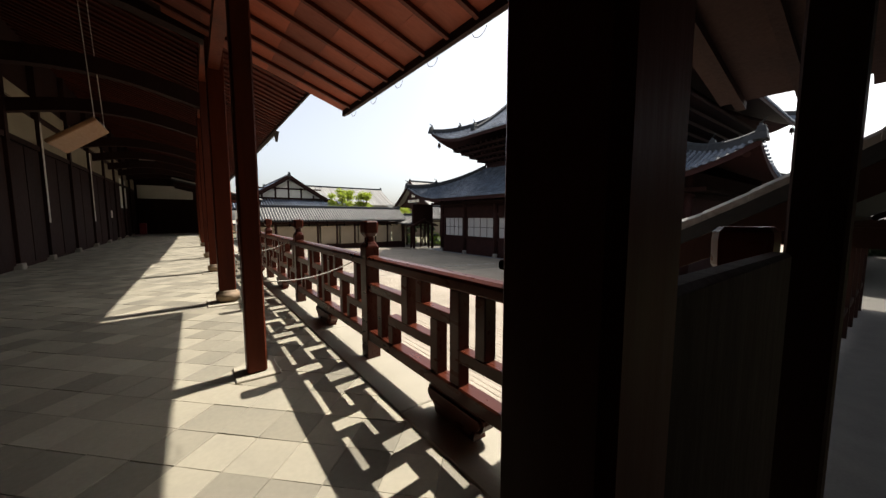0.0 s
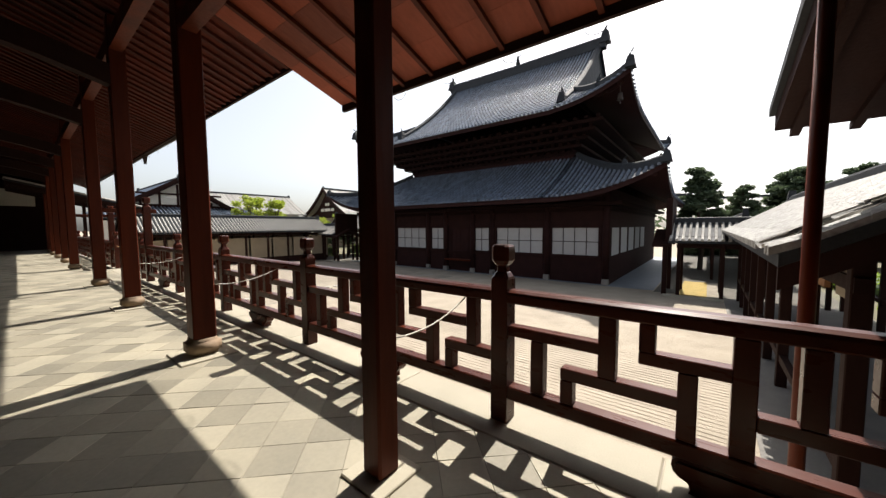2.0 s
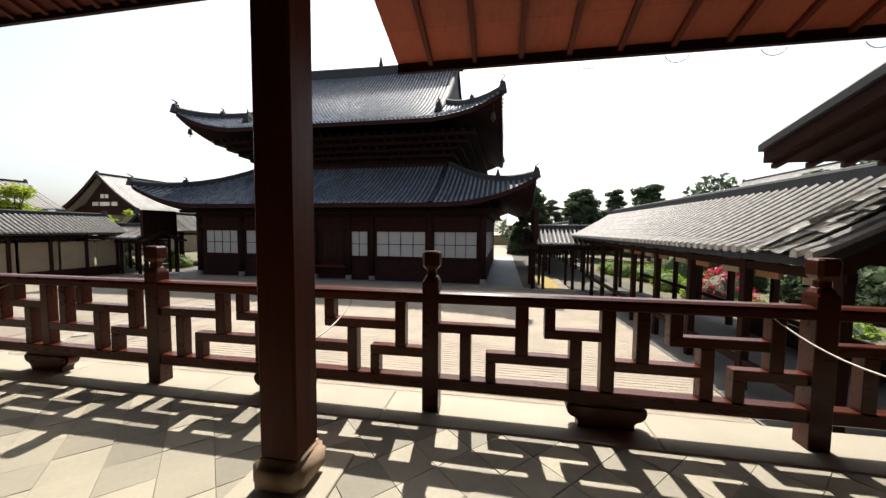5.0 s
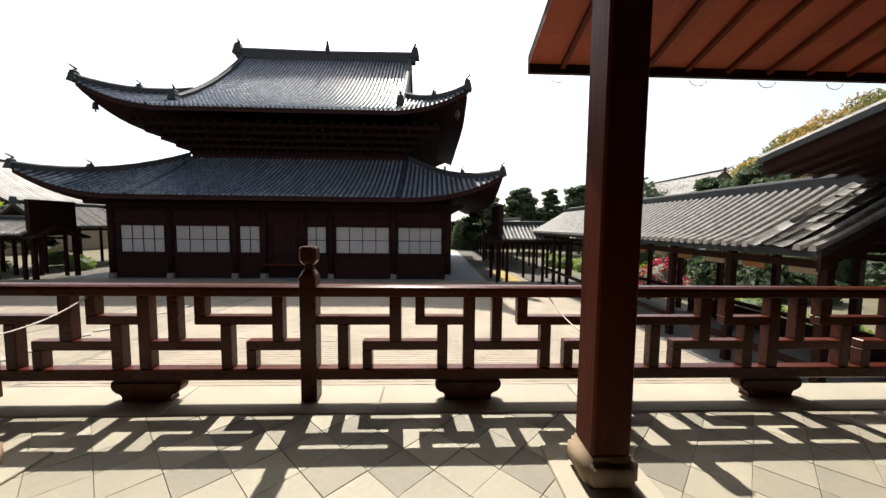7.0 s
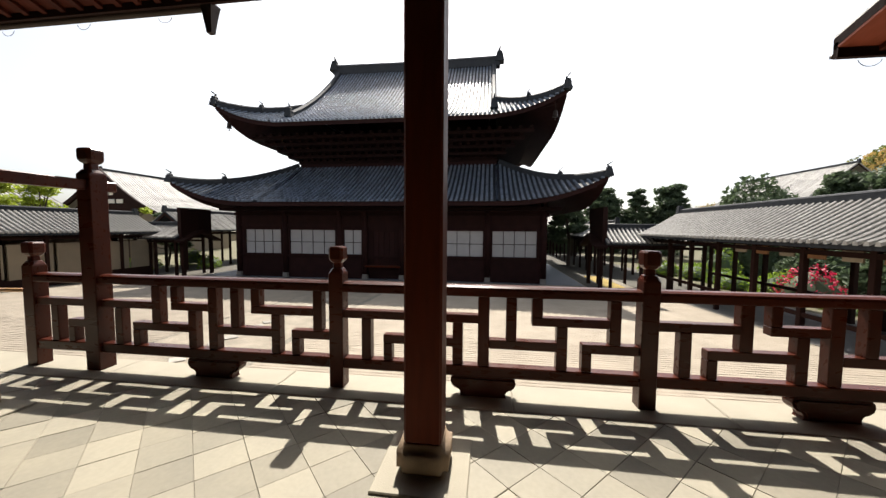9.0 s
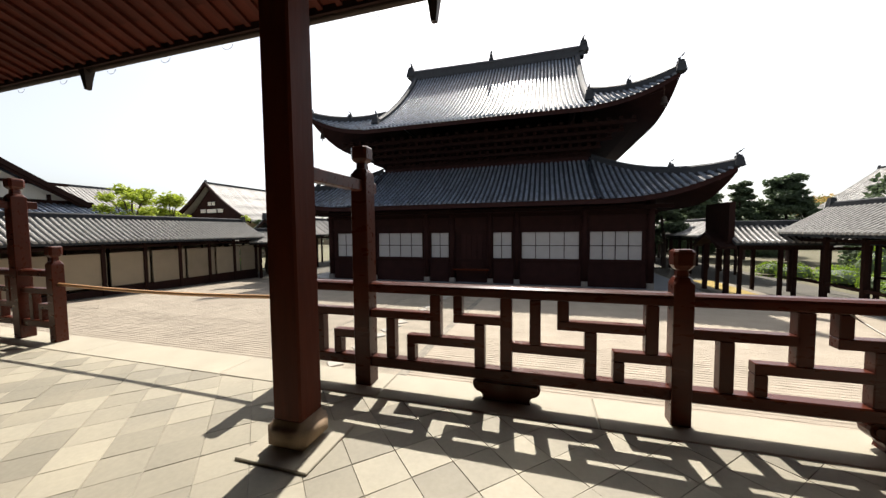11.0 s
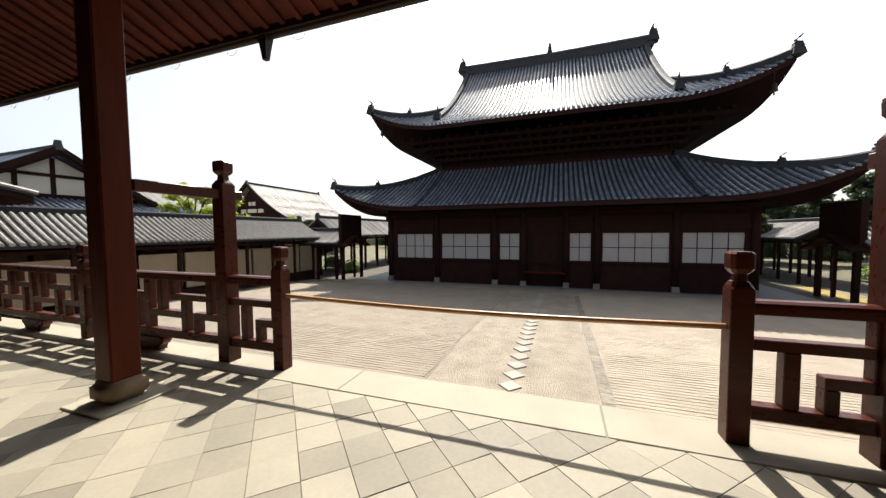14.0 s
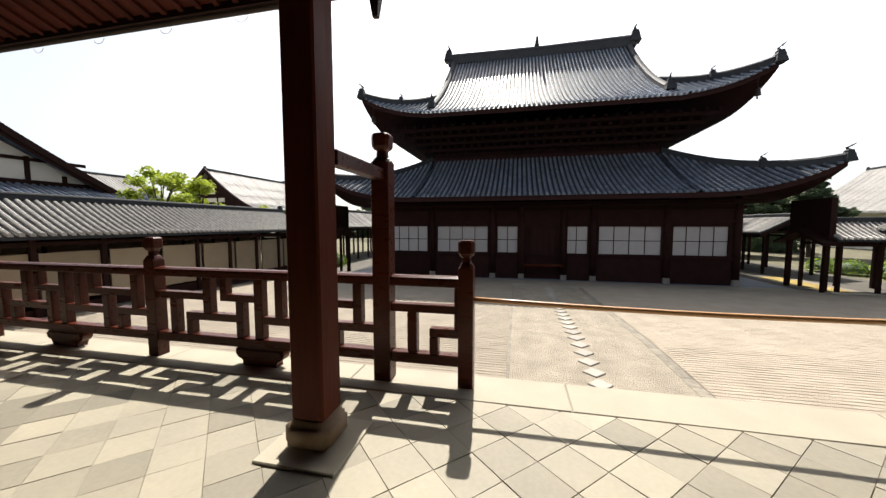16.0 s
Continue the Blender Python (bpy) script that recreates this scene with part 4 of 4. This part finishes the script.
for y in (2.3, 8.8):
    bm = frustum(bmesh.new(), 0, y, -0.10, 0.02, 0.13, 0.17)
    frustum(bm, 0, y, -0.34, -0.10, 0.07, 0.13)
    part("outlet", bm, METAL, gut, "funnel-shaped gutter outlet")
for nm, x, z, y0, y1, step in (("high", 1.22, 4.36, 3.0, 26, 1.3), ("low", 1.08, 3.27, -13.5, -5.0, 0.83)):
    y = y0
    while y < y1:
        pts = [(x, y + 0.11 * math.sin(a), z - 0.1 + 0.09 * (1 - math.cos(a))) for a in [-1.3 + 2.6 * k / 10 for k in range(11)]]
        solid("wire_hook", tube(bmesh.new(), pts, 0.0035, 5), METAL, "thin bent wire hook under the eave", "hook", "wire hooks")
        y += step
solid("gutter_pipe", tube(bmesh.new(), [(1.09, -14.3, 3.285), (1.09, -4.86, 3.285)], 0.022, 8), METAL, "thin metal tube along the low eave's edge", "pipe", smooth=True)

# ---- things near the start of the walk ----
rack = thing("leaflet_box", (-0.785, -10.82, 1.02), "small dark wooden leaflet box fixed to a column", "box")
part("back", boxed(-0.105, 0.105, -0.07, -0.058, -0.05, 0.3), DARK_WOOD, rack)
part("body", boxed(-0.105, 0.105, -0.056, 0.065, -0.03, 0.235, 0.008), DARK_WOOD, rack)
part("lid", boxed(-0.11, 0.11, -0.056, 0.07, 0.238, 0.255, 0.004), DARK_WOOD, rack)
for k in range(3):
    part("leaflet", boxed(-0.09 + 0.06 * k, -0.05 + 0.06 * k, 0.04, 0.044, -0.14 - 0.02 * k, -0.032), PLASTER, rack, "pale folded leaflet")
solid("partition", boxed(-0.87, -0.07, -11.02, -10.97, -0.0, 1.26, 0.01), DARK_WOOD, "low dark boarded partition between post and railing", "partition")
sb = thing("name_board", (-3.05, -1.5, 2.95), "bare cedar board hung tilted under the roof", "board")
e = box(bmesh.new(), -0.42, 0.42, -0.6, 0.6, -0.04, 0.04, 0.015)
bmesh.ops.rotate(e, cent=(0, 0, 0), matrix=Matrix.Rotation(radians(-38), 3, "Y"), verts=e.verts)
part("board", e, BOARD, sb)
for y in (-0.45, 0.45):
    part("cord", tube(bmesh.new(), [(0.3, y, 0.22), (0.2, y, 2.84)], 0.008, 6), WIRE, sb)
box_r = solid("extinguisher_box", boxed(-4.95, -4.5, 25.6, 25.9, -0.03, 0.9, 0.02), REDBOX, "red painted metal extinguisher box", "box")

# ---- trees and shrubs ----
def leaves(bm, c, r, n, size, rng, flat=1.0, shell=0.55):
    """Many small leaf clumps scattered through an uneven ellipsoid."""
    for i in range(n):
        d = Vector((rng.gauss(0, 1), rng.gauss(0, 1), rng.gauss(0, 1))).normalized()
        q = shell + (1 - shell) * rng.random()
        bumpy = 1 + 0.22 * noise.noise(d * 2.3 + Vector(c))
        p = Vector(c) + Vector((d.x * r[0], d.y * r[1], d.z * r[2])) * q * bumpy
        a = Vector((rng.uniform(-1, 1), rng.uniform(-1, 1), rng.uniform(-1, 1) * flat)).normalized()
        b = a.cross(Vector((rng.uniform(-1, 1), rng.uniform(-1, 1), rng.uniform(-1, 1)))).normalized()
        s = size * rng.uniform(0.6, 1.3)
        v = [bm.verts.new(p + a * s), bm.verts.new(p + b * s * 0.5), bm.verts.new(p - a * s), bm.verts.new(p - b * s * 0.5)]
        bm.faces.new(v)
    return bm


def pine(x, y, z, h, seed, spread=1.0):
    """A cloud-pruned pine: leaning trunk, level limbs and flat pads of needles."""
    rng = random.Random(seed)
    t = thing("pine_tree", (x, y, z), "dark green cloud-pruned garden pine", "tree", "garden pines")
    top = Vector((rng.uniform(-0.4, 0.4), rng.uniform(-0.4, 0.4), h))
    pts = [Vector((0, 0, -0.1)), top * 0.33 + Vector((0.2, -0.15, 0)), top * 0.66 + Vector((-0.15, 0.2, 0)), top]
    tr = part("trunk", tube(bmesh.new(), pts, 0.05 * h * 0.5, 8, 0.05), BARK, t)
    cr = bmesh.new()
    limb = bmesh.new()
    n = int(9 + 1.6 * h)
    for i in range(n):
        u = 0.3 + 0.7 * i / (n - 1)
        base = top * u
        ang = i * 2.4 + rng.uniform(-0.4, 0.4)
        length = spread * h * 0.3 * (1.15 - u) * rng.uniform(0.8, 1.3) + 0.1
        tip = base + Vector((math.cos(ang) * length, math.sin(ang) * length, 0.1))
        tube(limb, [base, (base + tip) / 2 + Vector((0, 0, 0.1)), tip], 0.05, 5, 0.02)
        w = spread * h * 0.17 * (1.25 - 0.6 * u) * rng.uniform(0.8, 1.2)
        leaves(cr, tip + Vector((0, 0, 0.1)), (w, w, w * 0.45), 520, 0.16 * w + 0.05, rng, 0.6, 0.3)
    part("limb", limb, BARK, t)
    part("crown", cr, PINE, t)
    return t


def shrub(x, y, z, w, d, h, mat, seed, label, size=0.07, n=900, name="shrub"):
    """A clipped mound: twiggy core and a dense skin of small leaves."""
    rng = random.Random(seed)
    t = thing(name, (x, y, z), label, "shrub", "garden shrubs")
    core = bmesh.new()
    bmesh.ops.create_icosphere(core, subdivisions=2, radius=1)
    for v in core.verts:
        k = 0.86 + 0.1 * noise.noise(v.co * 2 + Vector((x, y, 0)))
        v.co = Vector((v.co.x * w * k, v.co.y * d * k, max(-0.02, v.co.z * h * k)))
    part("core", core, PINE, t)
    part("crown", leaves(bmesh.new(), (0, 0, h * 0.05), (w, d, h), n, size, rng, 1, 0.86), mat, t)
    return t


gz = -1.75
for i, (x, y, h, sp) in enumerate([(30, -8.9, 7.3, 0.75), (42, -12, 6.8, 0.8), (41, -15.2, 7.9, 1.1), (40, -19.2, 7.8, 0.7), (39, -22.4, 8.0, 1.0), (29, -36, 9.6, 1.1), (33.5, -34.5, 8.4, 1.1), (36, 24.5, 6.0, 1), (23, 26.5, 4.2, 1)]):
    pine(x, y, gz - 0.2, h, 20 + i, sp)
for i, (x, y, w, h) in enumerate([(26.4, -14.5, 1.0, 0.8), (25.0, -15.0, 1.1, 0.8), (24.0, -16.4, 1.3, 0.8), (22.6, -15.9, 1.2, 0.85), (20.6, -16.3, 1.1, 0.75), (18.6, -15.6, 1.0, 0.7), (17.0, -16.4, 1.1, 0.75), (23.8, -18.2, 1.2, 1.9), (12.0, -15.6, 1.0, 0.6), (9.6, -16.4, 1.0, 0.65), (6.6, -15.8, 1.0, 0.6), (22, 21.5, 0.9, 0.9), (24, 25, 1.1, 1.2), (20.5, 26, 1.2, 1.0)]):
    shrub(x, y, gz, w, w * 0.9, h, AZALEA, 40 + i, "low clipped bright green azalea mound")
shrub(14.0, -15.7, gz, 1.3, 1.1, 1.65, BLOSSOM, 61, "azalea bush covered in red blossom", 0.085, 1100)
shrub(15.5, -15.6, gz, 0.8, 0.9, 1.2, AZALEA, 62, "yellow-green azalea bush beside the red blossom", 0.08, 900)
for i, (x, y, w, h) in enumerate([(27, -22, 2.8, 6.0), (19, -30, 2.6, 5.2), (15, -32, 2.8, 6.0), (24, -31, 3.0, 6.0), (33, -28, 3.2, 5.6), (20.5, -21.5, 1.8, 1.7), (16.0, -21.0, 1.8, 1.7), (12.0, -20.0, 1.8, 1.6), (48, -24, 3.5, 5.2), (47, -8.6, 2.0, 3.6), (49, -12.0, 2.2, 3.9), (52, -19, 3.0, 4.6), (12, -30, 3.5, 4.6)]):
    shrub(x, y, gz, w, w, h * 1.15, PINE, 80 + i, "dense dark green garden evergreen", 0.24, 4200, "evergreen")


def broadleaf(x, y, z, h, w, mat, seed, label):
    rng = random.Random(seed)
    t = thing("maple_tree", (x, y, z), label, "tree")
    part("trunk", tube(bmesh.new(), [(0, 0, -0.1), (0.1, 0.05, h * 0.35), (0, 0.1, h * 0.6)], 0.14, 8, 0.07), BARK, t)
    cr, limb = bmesh.new(), bmesh.new()
    for i in range(13):
        a = i * 2.4
        q = Vector((math.cos(a) * w * rng.uniform(0.2, 0.9), math.sin(a) * w * rng.uniform(0.2, 0.9), h * rng.uniform(0.62, 0.98)))
        tube(limb, [(0, 0.1, h * 0.55), q * 0.6 + Vector((0, 0, h * 0.25)), q], 0.05, 5, 0.015)
        leaves(cr, q, (w * 0.34, w * 0.34, w * 0.22), 190, 0.13, rng, 0.5, 0.2)
    part("limb", limb, BARK, t)
    part("crown", cr, mat, t)


broadleaf(12.6, 27.0, -1.7, 6.3, 1.7, MAPLE, 7, "young maple with fresh yellow-green leaves")
broadleaf(15.3, 27.4, -1.7, 6.1, 1.7, MAPLE, 8, "young maple with fresh yellow-green leaves")
broadleaf(23.5, 31, -1.9, 5.0, 1.6, MAPLE, 9, "young maple with fresh yellow-green leaves")


# ---- other temple buildings ----
def big_roof(parent, axis, a, b, mid, half, z0, z1, mat=None, bend=0.12):
    """A plain concave tiled gable roof seen from afar."""
    gable_roof(parent, axis, a, b, mid, half, z0, z1, 0.36, mat or KAWARA, False, bend)


b1 = thing("gabled_house", (0, 0, 0), "temple kitchen building with white plastered gable and grey tiles", "building")
out = [(2.9, 3.3), (4.3, 3.9), (5.9, 4.75), (7.4, 5.6), (8.9, 4.75), (10.5, 3.9), (11.9, 3.3)]
part("gable_plaster", prism(bmesh.new(), out, "y", 30.0, 30.2), PLASTER, b1, "white plaster gable")
for x in (4.7, 6.05, 7.4, 8.75, 10.1):
    zt2 = 5.55 - abs(x - 7.4) * 0.58
    part("timber", boxed(x - 0.09, x + 0.09, 29.93, 29.998, 3.4, zt2 - 0.05), DARK_WOOD, b1)
part("timber", boxed(4.4, 11.0, 29.92, 29.996, 4.5, 4.66), DARK_WOOD, b1)
part("timber", boxed(3.2, 12.2, 29.9, 29.996, 3.3, 3.6), DARK_WOOD, b1)
big_roof(b1, "y", 29.3, 46, 7.4, 5.0, 2.95, 5.95)
part("wall", boxed(3.4, 12.0, 30.3, 45, -1.8, 3.3), PLASTER, b1)
for s in (-1, 1):
    pts = [(7.4 + s * 5.0 * k / 6, 29.25, 6.0 - 3.0 * (k / 6) * (1.12 - 0.12 * k / 6)) for k in range(7)]
    part("bargeboard", prism(bmesh.new(), [(p[0], p[2] + 0.12) for p in pts] + [(p[0], p[2] - 0.22) for p in pts[::-1]], "y", 29.2, 29.32), DARK_WOOD, b1)
sk = bmesh.new()
prism(sk, [(26.9, 2.2), (30.0, 3.35), (30.0, 3.2), (26.9, 2.05)], "x", 1.5, 14.5)
part("skirt_roof", sk, KAWARA_BASE, b1)
rows = bmesh.new()
for i in range(46):
    x = 1.6 + i * 0.28
    tube(rows, [(x, 26.85, 2.24), (x, 30.0, 3.4)], 0.07, 6)
tagged(part("cover_tiling", rows, KAWARA, b1), kind="stuff")

b2 = thing("gabled_hall", (0, 0, 0), "distant temple hall, gable end and pale sunlit tiled roof", "building")
big_roof(b2, "x", 32.4, 47, 45.3, 7.5, 3.0, 8.3, KAWARA_SUNLIT, 0.42)
out = [(38.6, 3.1), (42, 4.5), (45.3, 7.9), (48.6, 4.5), (52, 3.1)]
part("gable_board", prism(bmesh.new(), out, "x", 33.2, 33.4), DARK_WOOD, b2)
for y0, y1, z0, z1 in ((43.3, 44.2, 4.3, 4.8), (44.5, 46.1, 4.3, 4.8), (46.4, 47.3, 4.3, 4.8), (44.7, 45.2, 5.3, 5.8), (45.4, 45.9, 5.3, 5.8)):
    part("gable_plaster", boxed(33.1, 33.19, y0, y1, z0, z1), PLASTER, b2, "small white plaster field")
part("wall", boxed(33.5, 46, 39.5, 51, -1.9, 3.6), DIM_PLASTER, b2)
for s in (-1, 1):
    pts = [(45.3 + s * 7.6 * k / 8, 3.05 + 5.3 * (0.58 * (1 - k / 8) + 0.42 * (1 - k / 8) ** 2)) for k in range(9)]
    part("bargeboard", prism(bmesh.new(), [(p[0], p[1] + 0.2) for p in pts] + [(p[0], p[1] - 0.35) for p in pts[::-1]], "x", 32.2, 32.4), DARK_WOOD, b2)
b3 = thing("long_hall", (0, 0, 0), "distant long temple building with a broad grey tiled roof", "building")
big_roof(b3, "x", 13.5, 29.5, 52.0, 6.0, 3.6, 6.9, KAWARA_OLD)
part("wall", boxed(14.2, 28.8, 47.5, 56.5, -1.9, 3.8), DIM_PLASTER, b3)
b4 = thing("far_hall", (0, 0, 0), "large distant temple hall with a tiled roof coloured as sunlit among trees", "building")
big_roof(b4, "x", 45, 63, -46.0, 9.0, 3.0, 9.9, KAWARA_SUNLIT)
part("wall", boxed(46, 62, -53, -39, -1.9, 3.4), PLASTER, b4)
b5 = thing("far_hall", (0, 0, 0), "distant temple roof behind the hall's corner", "building")
big_roof(b5, "y", -16.5, -6.5, 56.0, 6.0, 2.2, 5.0, KAWARA_OLD)
part("wall", boxed(52, 60, -16, -7, -1.9, 2.4), DARK_WOOD, b5)

# boundary walls that close the precinct
for x0, x1, y0, y1 in ((3, 75, 60, 60.4), (75, 75.4, -60, 60.4), (3, 75, -60.4, -60)):
    w = thing("boundary_wall", ((x0 + x1) / 2, (y0 + y1) / 2, -2.0), "long pale plaster boundary wall with tiled coping", "wall", kind="structure")
    hx, hy = (x1 - x0) / 2, (y1 - y0) / 2
    part("wall", boxed(-hx, hx, -hy, hy, -0.1, 2.0), DIM_PLASTER, w)
    part("coping", boxed(-hx - 0.3, hx + 0.3, -hy - 0.3, hy + 0.3, 2.0, 2.3, 0.1), KAWARA_BASE, w)

# wooded hill and far tree line
def hill_height(x, y):
    return 37 * math.exp(-((x - 84) / 38) ** 2 - ((y + 128) / 34) ** 2) + 9 * math.exp(-((x - 150) / 60) ** 2 - ((y + 90) / 50) ** 2)


bm = bmesh.new()
N = 26
g = [[bm.verts.new((-20 + 240 * i / N, -220 + 200 * j / N, hill_height(-20 + 240 * i / N, -220 + 200 * j / N) - 2.6)) for j in range(N + 1)] for i in range(N + 1)]
for i in range(N):
    for j in range(N):
        bm.faces.new((g[i][j], g[i + 1][j], g[i + 1][j + 1], g[i][j + 1]))
solid("hill", bm, PINE, "wooded hill behind the temple", "hill", kind="structure")
rng = random.Random(77)
woods = {"gold": bmesh.new(), "green": bmesh.new()}
for i in range(760):
    x, y = rng.uniform(30, 165), rng.uniform(-150, -72)
    hh = hill_height(x, y)
    if hh < 1.2:
        continue
    r = rng.uniform(1.8, 3.6)
    bm = woods["gold" if noise.noise(Vector((x, y, 0)) * 0.06) + rng.uniform(-0.25, 0.25) > -0.02 else "green"]
    c = Vector((x, y, hh - 2.4 + r * 0.4))
    leaves(bm, c, (r, r, r * 0.9), 190, 0.42, rng, 1, 0.75)
solid("hill_woodland", woods["gold"], GOLDTREE, "golden spring woodland on the hill", "trees", kind="stuff")
solid("hill_woodland", woods["green"], HILLTREE, "fresh green woodland on the hill", "trees", kind="stuff")
bm = bmesh.new()
for i in range(70):
    x, y = 62 + rng.uniform(0, 10), rng.uniform(-40, 50)
    r = rng.uniform(1.6, 3.0)
    leaves(bm, (x, y, 0.5 + r * 0.5), (r, r, r * 1.1), 90, 0.45, rng, 1, 0.6)
solid("tree_line", bm, PINE, "dark row of trees behind the precinct", "trees", kind="stuff")

# ---- floor pieces ----
sill = thing("stone_sill", (0, 0, 0), "pale granite kerb along the veranda's edge", "kerb", kind="structure")
y = -15.0
rng = random.Random(3)
while y < 26:
    n = rng.uniform(1.7, 2.3)
    part("sill_stone", boxed(-0.255, 0.225, y + 0.003, y + n - 0.003, -0.4, 0.0, 0.008), STONE, sill)
    y += n
SIDE = 0.29
HALF = SIDE / math.sqrt(2)


def clipped(poly, x_max):
    out = []
    for i, p in enumerate(poly):
        q = poly[(i + 1) % len(poly)]
        if p[0] <= x_max:
            out.append(p)
        if (p[0] - x_max) * (q[0] - x_max) < 0:
            u = (x_max - p[0]) / (q[0] - p[0])
            out.append((x_max, p[1] + (q[1] - p[1]) * u))
    return out


def tile_bm(bm, cx, cy, x_max, tilt):
    d = HALF - 0.0016 - 0.35 * abs(tilt[1]) * 0.3
    poly = clipped([(cx + d, cy), (cx, cy + d), (cx - d, cy), (cx, cy - d)], x_max)
    if len(poly) < 3 or max(p[0] for p in poly) - min(p[0] for p in poly) < 0.03:
        return
    mx, my = sum(p[0] for p in poly) / len(poly), sum(p[1] for p in poly) / len(poly)
    def z(p):
        return tilt[0] + tilt[1] * (p[0] - cx) + tilt[2] * (p[1] - cy)
    top = [bm.verts.new((mx + (p[0] - mx) * 0.99, my + (p[1] - my) * 0.99, z(p))) for p in poly]
    mid = [bm.verts.new((p[0], p[1], z(p) - 0.0025)) for p in poly]
    low = [bm.verts.new((p[0], p[1], -0.03)) for p in poly]
    bm.faces.new(top)
    for a, c in ((top, mid), (mid, low)):
        for i in range(len(poly)):
            j = (i + 1) % len(poly)
            bm.faces.new((a[i], c[i], c[j], a[j]))


floor = thing("floor", (0, 0, 0), "worn grey square clay tiles laid diagonally", "floor", kind="structure")
rest = bmesh.new()
count = 0
for i in range(-12, 2):
    for j in range(-50, 52):
        for off in (0, 1):
            cx = -0.885 + (2 * i + off) * HALF
            cy = 6.26 + (2 * j + off) * HALF
            if cx < -5.2 or cx > -0.1 or cy < -14.0 or cy > 26.4:
                continue
            tilt = (-0.006 + rng.uniform(-0.002, 0.002), rng.uniform(-0.008, 0.008), rng.uniform(-0.008, 0.008))
            if -2.2 < cx and -2.0 < cy < 10.2:
                bm = bmesh.new()
                tile_bm(bm, cx, cy, -0.258, tilt)
                if len(bm.faces):
                    part("floor_tile", bm, FLOORTILE, floor)
                    count += 1
                else:
                    bm.free()
            else:
                tile_bm(rest, cx, cy, -0.258, tilt)
ob = part("floor_tile_field", rest, FLOORTILE_FIELD, floor)
tagged(ob, kind="stuff")
